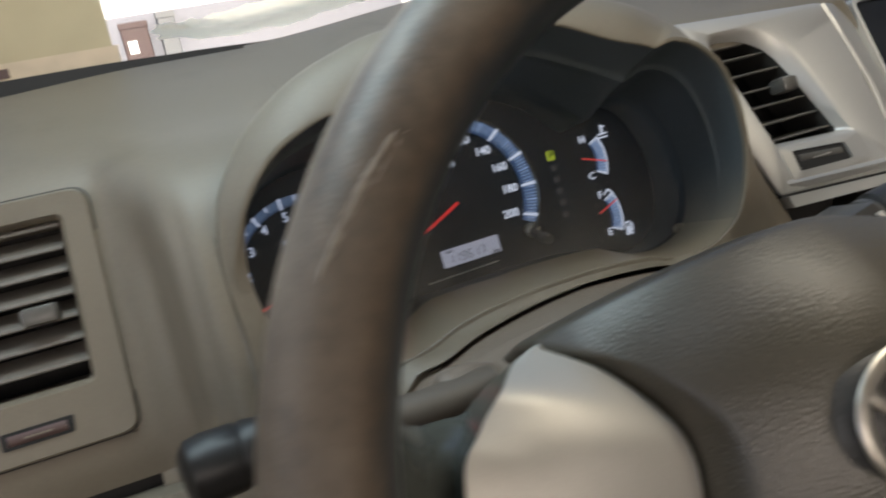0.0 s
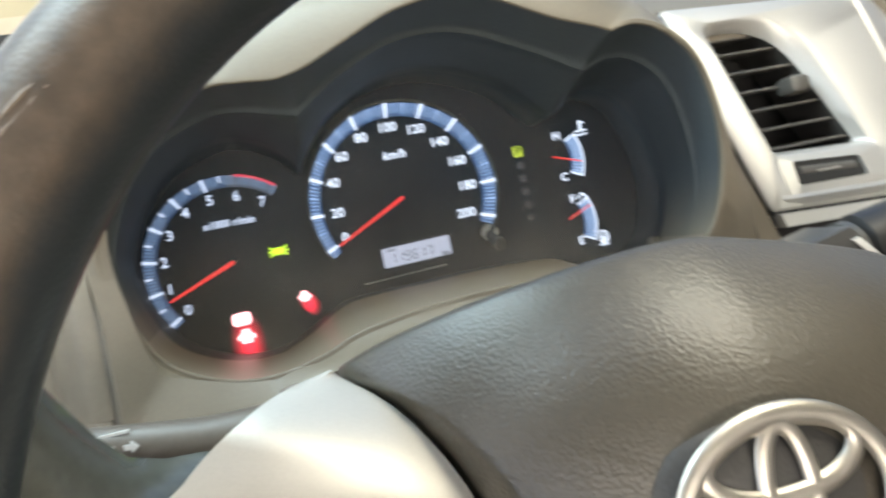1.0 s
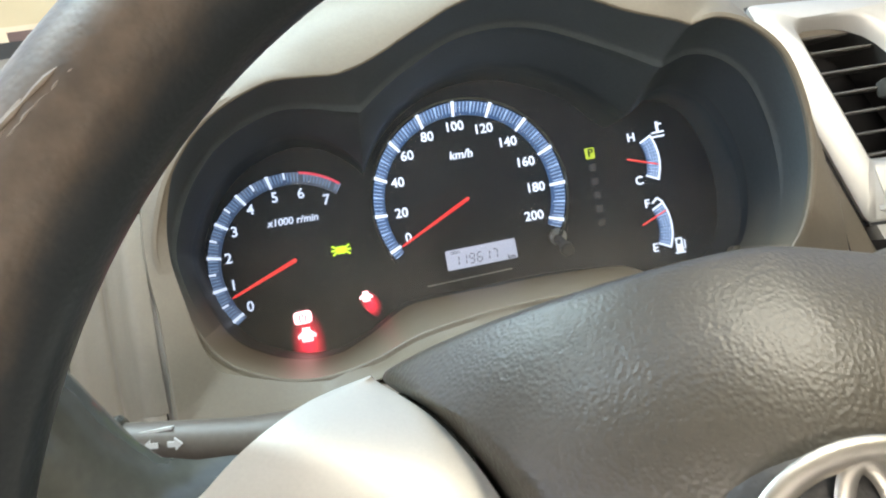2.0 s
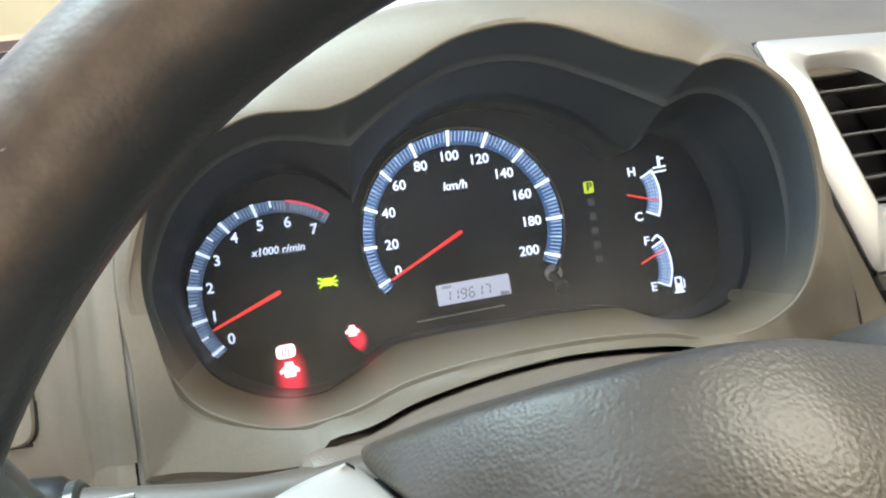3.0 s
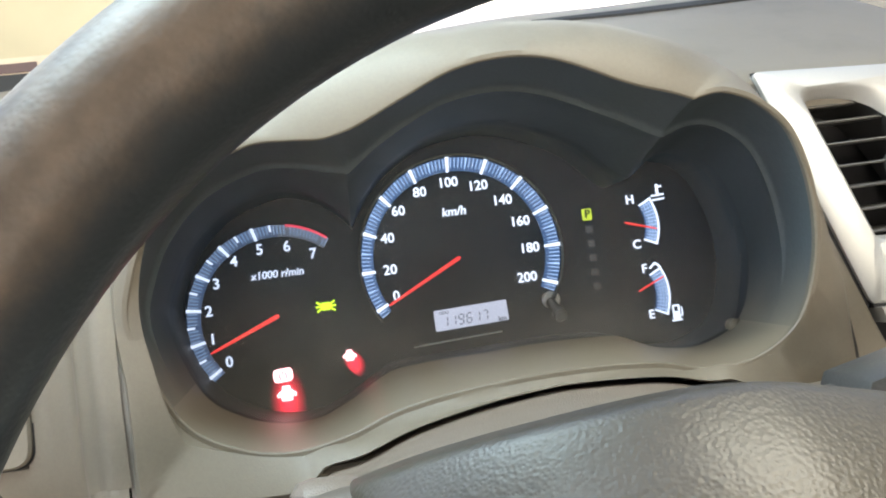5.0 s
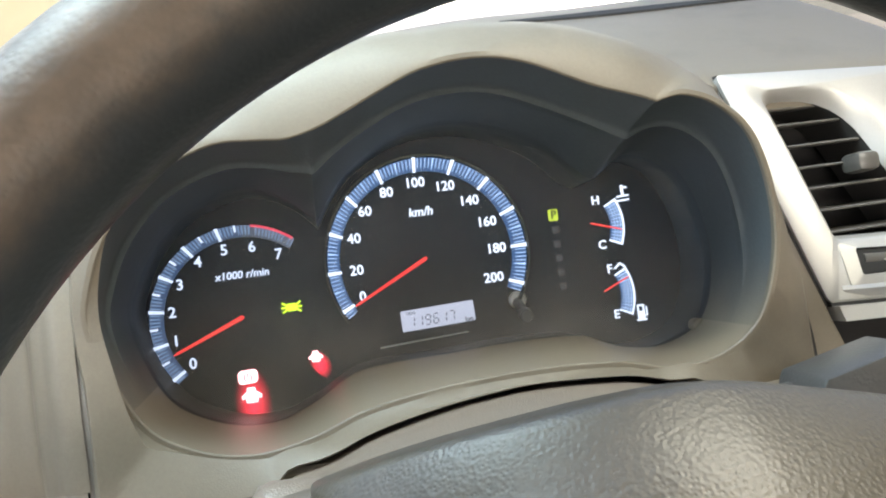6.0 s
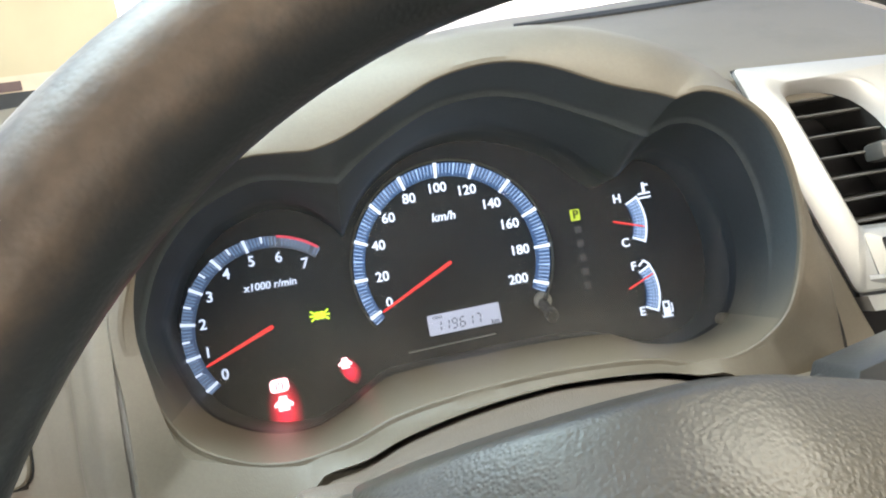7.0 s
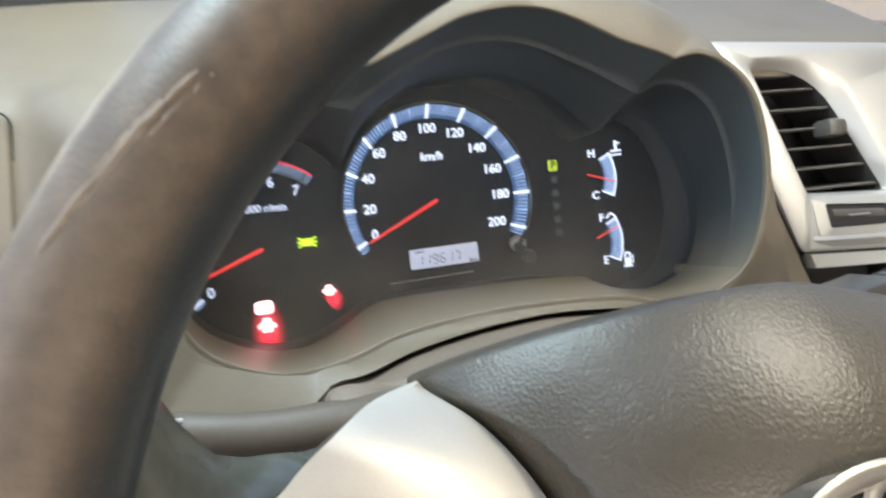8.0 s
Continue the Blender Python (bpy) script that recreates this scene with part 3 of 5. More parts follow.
upper = [i for i in range(N) if RIM[i][1] > -0.050]
lower = [i for i in range(N) if RIM[i][1] <= -0.050]
k0 = next(i for i in upper if (i - 1) % N not in upper)
upper = [(k0 + j) % N for j in range(len(upper) + 1)]
lower = [(upper[-1] + j) % N for j in range(len(lower) + 1)]
STEPS = [k / 7 for k in range(8)]
part("lower_trim", loft([[inner(i, s) for i in lower] for s in STEPS], closed=False), BEIGE_LIP, hood, "smooth beige trim sloping in to the dials")
# lining and surround: the walls' fall-off of light is put into this colour fade
LINING_BLEND = two_tone("shade_blended_lining", (0.066, 0.080, 0.085), (0.185, 0.158, 0.117), 0.008, 0.062)
part("hood_lining", loft([[inner(i, s) for i in upper] for s in (0, 0.08, 0.16, 0.24, 0.32, 0.38)] + [[step_in(i, 0.40, 0.0006) for i in upper], [step_in(i, 0.42, 0.0020) for i in upper]], closed=False), LINING_BLEND, hood, "black matt lining over the dials")
deep = [[step_in(i, 0.42, 0.0019) for i in upper]] + [[step_in(i, s, 0.0016 * (1 - s)) for i in upper] for s in (0.45, 0.55, 0.65, 0.75, 0.85, 0.93, 1.0)]
SURROUND = two_tone("shade_blended_surround", (0.056, 0.069, 0.074), (0.185, 0.158, 0.117), 0.006, 0.060)
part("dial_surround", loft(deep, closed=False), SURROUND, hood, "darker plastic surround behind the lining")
part("lens_joint", loft([[inner(i, 1) + Vector((0, d, 0)) for i in range(N)] for d in (0.0, 0.0006)]), DARK, hood, "thin joint round the lens")
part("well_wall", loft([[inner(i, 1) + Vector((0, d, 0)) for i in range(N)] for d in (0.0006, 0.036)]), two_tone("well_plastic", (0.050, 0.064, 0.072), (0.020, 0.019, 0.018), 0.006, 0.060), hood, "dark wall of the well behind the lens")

# ---- instrument cluster ----
cluster = thing("instrument_cluster", "black backlit instrument cluster, ignition on, red warning lamps lit", "instrument cluster", (0, 0.02, -0.07))
part("face_plate", box(-0.17, 0.175, 0.0025, 0.012, -0.09, 0.08, 0.001), FACE, cluster, smooth=False)


def on_dial(cx, cz, r, a):
    return cx + r * math.cos(radians(a)), cz + r * math.sin(radians(a))


def band(cx, cz, r0, r1, a0, a1, y, thick=0.0012, step=2.0, y1=None):
    """A ring of the scale; y and y1: the depths of its inner and outer edges."""
    n = max(2, int(abs(a1 - a0) / step))
    yo = y if y1 is None else y1
    rings = []
    for k in range(n + 1):
        a = a0 + (a1 - a0) * k / n
        (xa, za), (xb, zb) = on_dial(cx, cz, r0, a), on_dial(cx, cz, r1, a)
        rings.append([(xa, y, za), (xb, yo, zb), (xb, yo + thick, zb), (xa, y + thick, za)])
    return loft(rings, cap_first=True, cap_last=True)


def mark(cx, cz, r0, r1, a, wide, y, bm=None, wide_in=None, y1=None):
    """A thin printed stroke along a radius; y and y1: the depths of its two ends."""
    c, s = math.cos(radians(a)), math.sin(radians(a))
    wi, yo = wide if wide_in is None else wide_in, y if y1 is None else y1
    q = [(cx + r * c - w * s, d, cz + r * s + w * c) for r, w, d in ((r0, -wi / 2, y), (r1, -wide / 2, yo), (r1, wide / 2, yo), (r0, wi / 2, y))]
    return loft([q, [(x, d + 0.0003, z) for x, d, z in q]], cap_first=True, cap_last=True, bm=bm)


def needle(cx, cz, a, r0, r1, y, w0, w1):
    c, s = math.cos(radians(a)), math.sin(radians(a))
    rings = []
    for r, w, h in ((r0, w0 * 0.6, 0.001), (r0 + 0.001, w0, 0.0015), (r1 - 0.002, w1, 0.001), (r1, w1 * 0.4, 0.0005)):
        o = Vector((cx + r * c, y, cz + r * s))
        u = Vector((-s, 0, c))
        rings.append([o - u * w / 2, o + Vector((0, -h, 0)), o + u * w / 2, o + Vector((0, h, 0))])
    return loft(rings, cap_first=True, cap_last=True)


# speedometer: the scale is a shallow cone, its outer edge nearer the driver
SX, SZ, S0, S1 = 0.0012, -0.0009, 0.0470, 0.0534
CONE = -0.0050


def cone_y(r, r0, r1):
    return 0.0006 + (CONE - 0.0006) * (r - r0) / (r1 - r0)


def speed_angle(v):
    return 205.6 - 1.142 * v


def speed_mark(v, r0, r1, wide, lift, bm=None, wide_in=None):
    return mark(SX, SZ, r0, r1, speed_angle(v), wide, cone_y(r0, S0, S1) - lift, bm, wide_in, cone_y(r1, S0, S1) - lift)


speedo = part("speedometer", band(SX, SZ, S0, S1, speed_angle(-4), speed_angle(204), cone_y(S0, S0, S1), y1=CONE), BAND, cluster, "blue backlit speed scale with white ticks")
bm = bmesh.new()
for k in range(-4, 206, 2):
    if k % 20:
        speed_mark(k, 0.0484 if k % 10 else 0.0476, S1 - 0.0003, 0.00048 if k % 10 else 0.0012, 0.0005, bm, 0.0004)
part("minor_ticks", bm, TICK, speedo, smooth=False, kind="stuff")
PLACES = ((-35.8, -17.3), (-37.3, -3.1), (-36.6, 13.8), (-29.0, 27.7), (-16.2, 36.5), (-0.3, 40.0), (15.8, 36.4), (28.1, 26.9), (36.3, 14.2), (39.6, -0.9), (36.1, -16.6))
for k, (x, z) in enumerate(PLACES):
    part("tick_mark", speed_mark(20 * k, 0.0464, S1 + 0.0003, 0.0021, 0.0008, None, 0.0015), WHITE, speedo, smooth=False)
    part("numeral", words(str(20 * k), 0.0074, x / 1000, z / 1000, 0.0012), WHITE, speedo, smooth=False)
part("unit", words("km/h", 0.0066, 0.0008, 0.0240, 0.0012, slant=0.15), WHITE, speedo, smooth=False)
part("needle", needle(0.0000, -0.0012, 206.8, 0.0, 0.0455, -0.0065, 0.0021, 0.0013), RED, speedo, "red needle at rest on zero")
part("rim_ring", band(SX, SZ, S1 + 0.0006, S1 + 0.0018, 212, -32, CONE - 0.0002, 0.004, y1=CONE - 0.0012), GLOSS, speedo, "thin glossy ring round the scale")

# tachometer
TX, TZ, T0, T1 = -0.0969, -0.0189, 0.0412, 0.0468


def rev_angle(v):
    return 215.5 - 22.8 * v


def rev_mark(v, r0, r1, wide, lift, bm=None, wide_in=None):
    return mark(TX, TZ, r0, r1, rev_angle(v), wide, cone_y(r0, T0, T1) - lift, bm, wide_in, cone_y(r1, T0, T1) - lift)


tacho = part("tachometer", band(TX, TZ, T0, T1, 219, 86, cone_y(T0, T0, T1), y1=CONE), REV_BAND, cluster, "blue backlit rev scale with a red zone")
part("red_zone", band(TX, TZ, 0.0459, 0.0472, 80, 52, CONE - 0.0004, 0.0005, y1=CONE - 0.0008), RED_LINE, tacho, smooth=False)
part("dim_zone", band(TX, TZ, T0, T1, 86, 51, cone_y(T0, T0, T1), y1=CONE), BAND_GREY, tacho)
bm = bmesh.new()
for k in range(-1, 73):
    if k % 5 or (k % 10 and k > 57):
        rev_mark(k / 10, 0.0424, 0.0466, 0.0005, 0.0005, bm)
part("minor_ticks", bm, REV_TICK, tacho, smooth=False, kind="stuff")
for k in range(6):
    part("half_mark", rev_mark(k + 0.5, 0.0436, 0.0468, 0.0012, 0.0007), REV_WHITE, tacho, smooth=False)
for k in range(8):
    if k < 6:
        part("tick_mark", rev_mark(k, 0.0408, 0.0471, 0.0019, 0.0008, None, 0.0015), REV_WHITE, tacho, smooth=False)
    x, z = on_dial(TX, TZ, 0.0371 if 0 < k < 5 else 0.0359, rev_angle(k))
    part("numeral", words(str(k), 0.0078, x, z, 0.0012), REV_WHITE, tacho, smooth=False)
part("unit", words("x1000 r/min", 0.0056, -0.0964, 0.0026, 0.0012, slant=0.12), REV_WHITE, tacho, smooth=False)
part("needle", needle(-0.0972, -0.0190, 202.2, 0.0, 0.0390, -0.0075, 0.0023, 0.0013), RED, tacho, "red needle just under one")


# small gauges
def small_gauge(name, cx, cz, r, a0, a1, top, low, na, label, n0, n1, px, pz):
    g = part(name, band(cx, cz, r - 0.0068, r, a0, a1, 0.0008, step=3), BAND, cluster, label)
    part("scale_edge", band(cx, cz, r - 0.0002, r + 0.0009, a0 + 1, a1 - 1, 0.0003, 0.0006, step=3), WHITE, g, smooth=False)
    bm = bmesh.new()
    for k in range(13):
        mark(cx, cz, r - 0.0066, r, a0 + (a1 - a0) * k / 12, 0.0004, 0.0002, bm)
    for k in range(1, 4):
        rr = r - 0.0016 * k
        for j in range(12):
            mark(cx, cz, rr, rr + 0.0003, a0 + (a1 - a0) * (j + 0.5) / 12, 0.0018, 0.0002, bm)
    part("scale_grid", bm, TICK, g, smooth=False, kind="stuff")
    for a in (a0, a1):
        part("end_mark", mark(cx, cz, r - 0.0072, r + 0.0009, a, 0.0011, 0.0), WHITE, g, smooth=False)
    part("letter", words(top[0], 0.0068, top[1], top[2], 0.0015), WHITE, g, smooth=False)
    part("letter", words(low[0], 0.0068, low[1], low[2], 0.0015), WHITE, g, smooth=False)
    part("needle", needle(px, pz, na, n0, n1, -0.005, 0.0011, 0.0009), RED, g, "short red needle")
    return g


temp = small_gauge("temperature_gauge", 0.0845, 0.0045, 0.0290, 27, -24, ("H", 0.0998, 0.0184), ("C", 0.1003, -0.0068), -17, "blue backlit engine temperature scale", 0.010, 0.0285, 0.0833, 0.0088)
fuel = small_gauge("fuel_gauge", 0.0850, -0.0345, 0.0290, 27, -25, ("F", 0.1025, -0.0207), ("E", 0.1030, -0.0463), 23, "blue backlit fuel scale, needle near full", 0.0115, 0.0285, 0.0845, -0.0368)
part("full_mark", mark(0.1083, -0.0180, 0.0, 0.0044, 220, 0.0011, 0.0002, mark(0.1083, -0.0180, 0.0, 0.0040, -42, 0.0011, 0.0002)), WHITE, fuel, smooth=False)
# signs beside the gauges: thermometer in waves, fuel pump
bm = slab([(0.1152, 0.0195), (0.1168, 0.0195), (0.1168, 0.0255), (0.1152, 0.0255)], 0.001, 0.0013)
for k in range(2):
    slab([(0.1122, 0.0162 + 0.0024 * k), (0.1196, 0.0166 + 0.0024 * k), (0.1196, 0.0176 + 0.0024 * k), (0.1122, 0.0172 + 0.0024 * k)], 0.001, 0.0013, bm)
slab([(0.1168, 0.0235), (0.119, 0.0235), (0.119, 0.0245), (0.1168, 0.0245)], 0.001, 0.0013, bm)
part("temperature_sign", bm, WHITE, temp, smooth=False)
bm = bmesh.new()
for q in ((0.1150, 0.1192, -0.0508, -0.0462), (0.1150, 0.1160, -0.0464, -0.0425), (0.1182, 0.1192, -0.0464, -0.0425), (0.1158, 0.1184, -0.0436, -0.0425), (0.1140, 0.1202, -0.0516, -0.0506), (0.1200, 0.1208, -0.0488, -0.0440), (0.1190, 0.1206, -0.0492, -0.0485)):
    slab([(q[0], q[2]), (q[1], q[2]), (q[1], q[3]), (q[0], q[3])], 0.001, 0.0013, bm)
part("fuel_sign", bm, WHITE, fuel, smooth=False)

# gear indicator
gear = part("gear_indicator", box(0.0716, 0.0771, 0.0014, 0.0024, 0.0102, 0.0166, 0.0006), P_LAMP, cluster, "lit yellow-green P above unlit letters")
part("letter", words("P", 0.0064, 0.0743, 0.0134, 0.0008), FACE, gear, smooth=False)
for k in range(5):
    part("unlit_mark", box(0.0728, 0.0764, 0.0014, 0.0024, 0.0032 - 0.0079 * k, 0.0070 - 0.0079 * k), DIM, gear, smooth=False)

# odometer
lcd = part("odometer_display", slab(rpoly([(-0.0172, -0.0280), (0.0227, -0.0269), (0.0230, -0.0380), (-0.0171, -0.0391)], 0.0007, 3, 2), 0.0012, 0.0035), LCD, cluster, "pale grey lit odometer display")
SEGMENTS = {"1": "bc", "9": "abcdfg", "6": "acdefg", "7": "abc"}


def digit(char, x, z, w, h, y):
    """A seven-segment figure, leaning a little."""
    t, bm = 0.00062, bmesh.new()
    spots = {"a": (0, h, w, h), "g": (0, h / 2, w, h / 2), "d": (0, 0, w, 0), "f": (0, h / 2, 0, h), "b": (w, h / 2, w, h), "e": (0, 0, 0, h / 2), "c": (w, 0, w, h / 2)}
    for key in SEGMENTS[char]:
        xa, za, xb, zb = spots[key]
        dx, dz = (0.0004, 0) if za == zb else (0, 0.0004)
        ux, uz = (0, t / 2) if za == zb else (t / 2, 0)
        q = ((xa + dx - ux, za + dz - uz), (xb - dx - ux, zb - dz - uz), (xb - dx + ux, zb - dz + uz), (xa + dx + ux, za + dz + uz))
        slab([(x + a + 0.10 * b, z + b + 0.03 * a) for a, b in q], y, y + 0.0003, bm)
    return bm


for k, char in enumerate("119617"):
    part("digit", digit(char, -0.0132 + 0.0044 * k, -0.0370 + 0.00013 * k, 0.0026, 0.0052, 0.0008), LCD_INK, lcd, smooth=False)
part("unit", words("km", 0.0036, 0.0195, -0.0368, 0.0009, 1.7), LCD_INK, lcd, smooth=False)
part("caption", words("ODO", 0.0022, -0.0118, -0.0296, 0.0009, 1.7), LCD_INK, lcd, smooth=False)
part("face_line", slab([(-0.030, -0.0458), (0.018, -0.0438), (0.018, -0.0433), (-0.030, -0.0451)], -0.0015, 0.002), SILVER, cluster, "thin raised line under the display")

# warning lamps
bm = slab([(p.x, p.y) for p in rpoly([(-0.1048, -0.0540), (-0.0948, -0.0536), (-0.0948, -0.0466), (-0.1048, -0.0470)], 0.0026, 5, 2)], 0.0006, 0.0012)
brake = part("warning_lamp", bm, LAMP_CORE, cluster, "lit red brake warning lamp")
part("sign", words("(!)", 0.0050, -0.0998, -0.0503, 0.0001), LAMP_RED, brake, smooth=False)


def bell(x, z, s):
    return [(x + s * a, z + s * b) for a, b in ((-0.7, -0.9), (0.7, -0.9), (0.75, -0.25), (1.15, -0.45), (1.25, 0.0), (0.55, 0.55), (0.5, 1.0), (-0.5, 1.0), (-0.55, 0.55), (-1.25, 0.0), (-1.15, -0.45), (-0.75, -0.25))]


door = part("warning_lamp", slab(bell(-0.0990, -0.0600, 0.0041), 0.0006, 0.0012), LAMP_CORE, cluster, "lit red door-open warning lamp")
# red light spilt on the face is painted as glowing ovals behind the signs
halo = [(-0.0986 + 0.0100 * math.cos(a), -0.0610 + 0.0200 * math.sin(a)) for a in (2 * math.pi * k / 32 for k in range(32))]
part("halo", slab(halo, 0.0018, 0.0021), HALO, door, "red glow of the lamps painted on the face", smooth=False)
belt = part("warning_lamp", slab(bell(-0.0643, -0.0450, 0.0030), 0.0006, 0.0012), LAMP_CORE, cluster, "lit red seat-belt warning lamp")
halo = [(-0.0624 + 0.0052 * math.cos(a) - 0.0042 * math.sin(a), -0.0485 + 0.0088 * math.sin(a)) for a in (2 * math.pi * k / 32 for k in range(32))]
part("halo", slab(halo, 0.0018, 0.0021), HALO, belt, "red glow of the lamp painted on the face", smooth=False)
bm = bmesh.new()
for sgn in (-1, 1):
    cx = -0.0734 + sgn * 0.0011
    slab([(cx + 0.0016 * math.cos(a), -0.0176 + 0.0022 * math.sin(a)) for a in (2 * math.pi * k / 12 for k in range(12))], 0.0008, 0.0014, bm)
    for b in (-36, 0, 36):
        mark(cx, -0.0176, 0.0010, 0.0046 if b else 0.0043, (0 if sgn > 0 else 180) + b, 0.0009, 0.0007, bm)
part("side_light_lamp", bm, LAMP_YELLOW, cluster, "lit yellow-green side-light sign", smooth=False)

# trip knob, screws, lens
part("knob_bezel", tube([(0.0474, 0.003, -0.0302), (0.0474, -0.0005, -0.0304), (0.0474, -0.0012, -0.0304)], [0.0048, 0.0048, 0.0040], 20), CHROME, cluster, "small bright bezel round the reset knob")
stem = part("trip_knob", tube([(0.0472, 0.004, -0.0305), (0.0455, -0.018, -0.0370), (0.0452, -0.0195, -0.0375)], [0.0028, 0.0028, 0.0020], 18), DARK, cluster, "small black reset knob")
part("knob_cap", tube([(0.0456, -0.0175, -0.0368), (0.0453, -0.0225, -0.0383), (0.0452, -0.0235, -0.0386)], [0.0036, 0.0036, 0.0026], 18), DARK, stem, "black knob cap")
part("screw", tube([(0.132, -0.030, -0.0548), (0.132, -0.0355, -0.0548), (0.132, -0.0362, -0.0548)], [0.0036, 0.0036, 0.0026], 16), BEIGE_LIP, cluster, "small pale screw head")
lens = [[(-0.150 + 0.031 * i, -0.024 + 0.06 * z, z) for i in range(11)] for z in (-0.080 + 0.0075 * j for j in range(21))]
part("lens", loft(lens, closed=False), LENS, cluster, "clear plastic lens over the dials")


# ---- air vent beside the door ----
def slat(x0, x1, y, z, deep, tilt, thick=0.0022, y1=None, z1=None):
    """One louvre: a thin rounded blade; y1, z1: its other end."""
    rings = []
    for x, yy, zz in ((x0, y, z), (x1, y if y1 is None else y1, z if z1 is None else z1)):
        c, s = math.cos(radians(tilt)), math.sin(radians(tilt))
        prof = [(0, 0), (0.0006, thick / 2), (0.002, thick / 2), (deep, thick * 0.4), (deep, -thick * 0.4), (0.002, -thick / 2), (0.0006, -thick / 2)]
        rings.append([(x, yy + a * c - b * s, zz + a * s + b * c) for a, b in prof])
    return loft(rings, cap_first=True, cap_last=True)


vent = thing("side_air_vent", "beige air vent with taupe louvres set in the dashboard", "air vent", (-0.26, -0.05, -0.07))
FRONT = -0.0555


def frame_ring(shape, y, slope=0.0):
    return [(p.x, y + slope * p.y, p.y) for p in shape]


outer = rpoly([(-0.345, -0.069), (-0.2035, -0.069), (-0.1985, 0.051), (-0.345, 0.051)], 0.009)
outer_in = rpoly([(-0.344, -0.068), (-0.2045, -0.068), (-0.1995, 0.050), (-0.344, 0.050)], 0.008)
mouth = rpoly([(-0.331, -0.041), (-0.2165, -0.041), (-0.2115, 0.0405), (-0.331, 0.0405)], 0.004)
mouth_in = rpoly([(-0.329, -0.039), (-0.2185, -0.039), (-0.2135, 0.0385), (-0.329, 0.0385)], 0.003)
part("vent_frame", loft([frame_ring(outer, -0.045), frame_ring(outer, FRONT + 0.001), frame_ring(outer_in, FRONT), frame_ring(mouth, FRONT), frame_ring(mouth_in, FRONT + 0.003), frame_ring(mouth_in, 0.0)]), BEIGE, vent, "smooth beige surround")
joint = rpoly([(-0.3458, -0.0698), (-0.2027, -0.0698), (-0.1977, 0.0518), (-0.3458, 0.0518)], 0.0096)
part("frame_joint", loft([frame_ring(outer, -0.0528), frame_ring(joint, -0.0528), frame_ring(joint, -0.045)]), GAP, vent, "dark joint round the vent")
part("duct", box(-0.333, -0.210, -0.012, -0.008, -0.043, 0.043), GAP, vent, smooth=False)
for k in range(7):
    z = 0.0355 - 0.0109 * k
    part("louvre", slat(-0.3295, -0.2150 - 0.0005 * k, FRONT + 0.004, z, 0.020, 24, 0.0020), SLAT_TAN, vent)
part("louvre_tab", box(-0.240, -0.224, FRONT - 0.004, FRONT + 0.008, -0.0085, 0.0005, 0.002), SLAT, vent, "ribbed sliding tab")
wheel_slot = rpoly([(-0.262, -0.0605), (-0.231, -0.0605), (-0.230, -0.0525), (-0.262, -0.0525)], 0.0015)
part("wheel_slot", slab([(p.x, p.y) for p in wheel_slot], FRONT - 0.0006, FRONT + 0.004), GAP, vent)
part("thumb_wheel", tube([(-0.259, FRONT + 0.002, -0.0565), (-0.2335, FRONT + 0.002, -0.0565)], 0.0036, 20), BROWN, vent, "ribbed thumb wheel")
part("wheel_mark", box(-0.252, -0.240, FRONT - 0.0019, FRONT - 0.0014, -0.0569, -0.0561), BEIGE, vent)

# ---- silver middle trim with its vent ----
trim = thing("centre_trim", "silver painted centre trim round an air vent", "dashboard trim", (0.24, -0.04, -0.06))


def sy(z):
    return -0.0385 - 0.27 * (0.072 - z)


def tring(shape, dy=0.0):
    return [(p.x, sy(p.y) + dy, p.y) for p in shape]


RT = [0.004, 0.006, 0.012, 0.004]
edge = rpoly([(0.1825, -0.0505), (0.2870, -0.0560), (0.2920, 0.068), (0.1605, 0.0735)], RT)
edge_in = rpoly([(0.1843, -0.0490), (0.2860, -0.0540), (0.2905, 0.066), (0.1635, 0.0712)], RT)
INSET_R = [0.003, 0.004, 0.030, 0.007]
inset = rpoly([(0.1945, -0.0215), (0.2605, -0.0250), (0.2400, 0.0625), (0.1790, 0.0620)], INSET_R)
mouth = rpoly([(0.1960, -0.0200), (0.2575, -0.0230), (0.2350, 0.0600), (0.1815, 0.0600)], INSET_R)
mouth_b = rpoly([(0.1985, -0.0185), (0.2540, -0.0210), (0.2280, 0.0560), (0.1850, 0.0560)], INSET_R)
part("trim_panel", loft([tring(edge, 0.02), tring(edge, 0.0015), tring(edge_in, 0.0), tring(inset, -0.0006), tring(mouth, 0.0010), tring(mouth_b, 0.0085)]), SILVER, trim)
part("duct_wall", loft([tring(mouth_b, 0.0086), tring(mouth_b, 0.045)]), DARK, trim, "dark inside of the vent")
# raised wing on the far side, and the flange underneath
def ridge_x(z):
    return float(np.interp(z, (-0.056, -0.033, 0.004, 0.037, 0.068), (0.2845, 0.2885, 0.2920, 0.2900, 0.2860)))


wing = [[(ridge_x(z) - 0.003 + 0.030 * u, sy(z) - 0.0022 * math.exp(-(((u - 0.12) / 0.10) ** 2)) + 0.011 * u**1.5, z) for u in (k / 12 for k in range(13))] for z in (-0.0555 + 0.0122 * j for j in range(11))]
part("side_wing", loft(wing, closed=False), SILVER, trim, "raised silver ridge")
flange = [(0.1830, -0.0517), (0.3090, -0.0582), (0.3090, -0.0640), (0.1840, -0.0588)]
part("lower_flange", loft([[(x, sy(z) - 0.004, z) for x, z in flange], [(x, sy(z) + 0.03, z) for x, z in flange]], cap_first=True, cap_last=True), SILVER, trim, smooth=False)
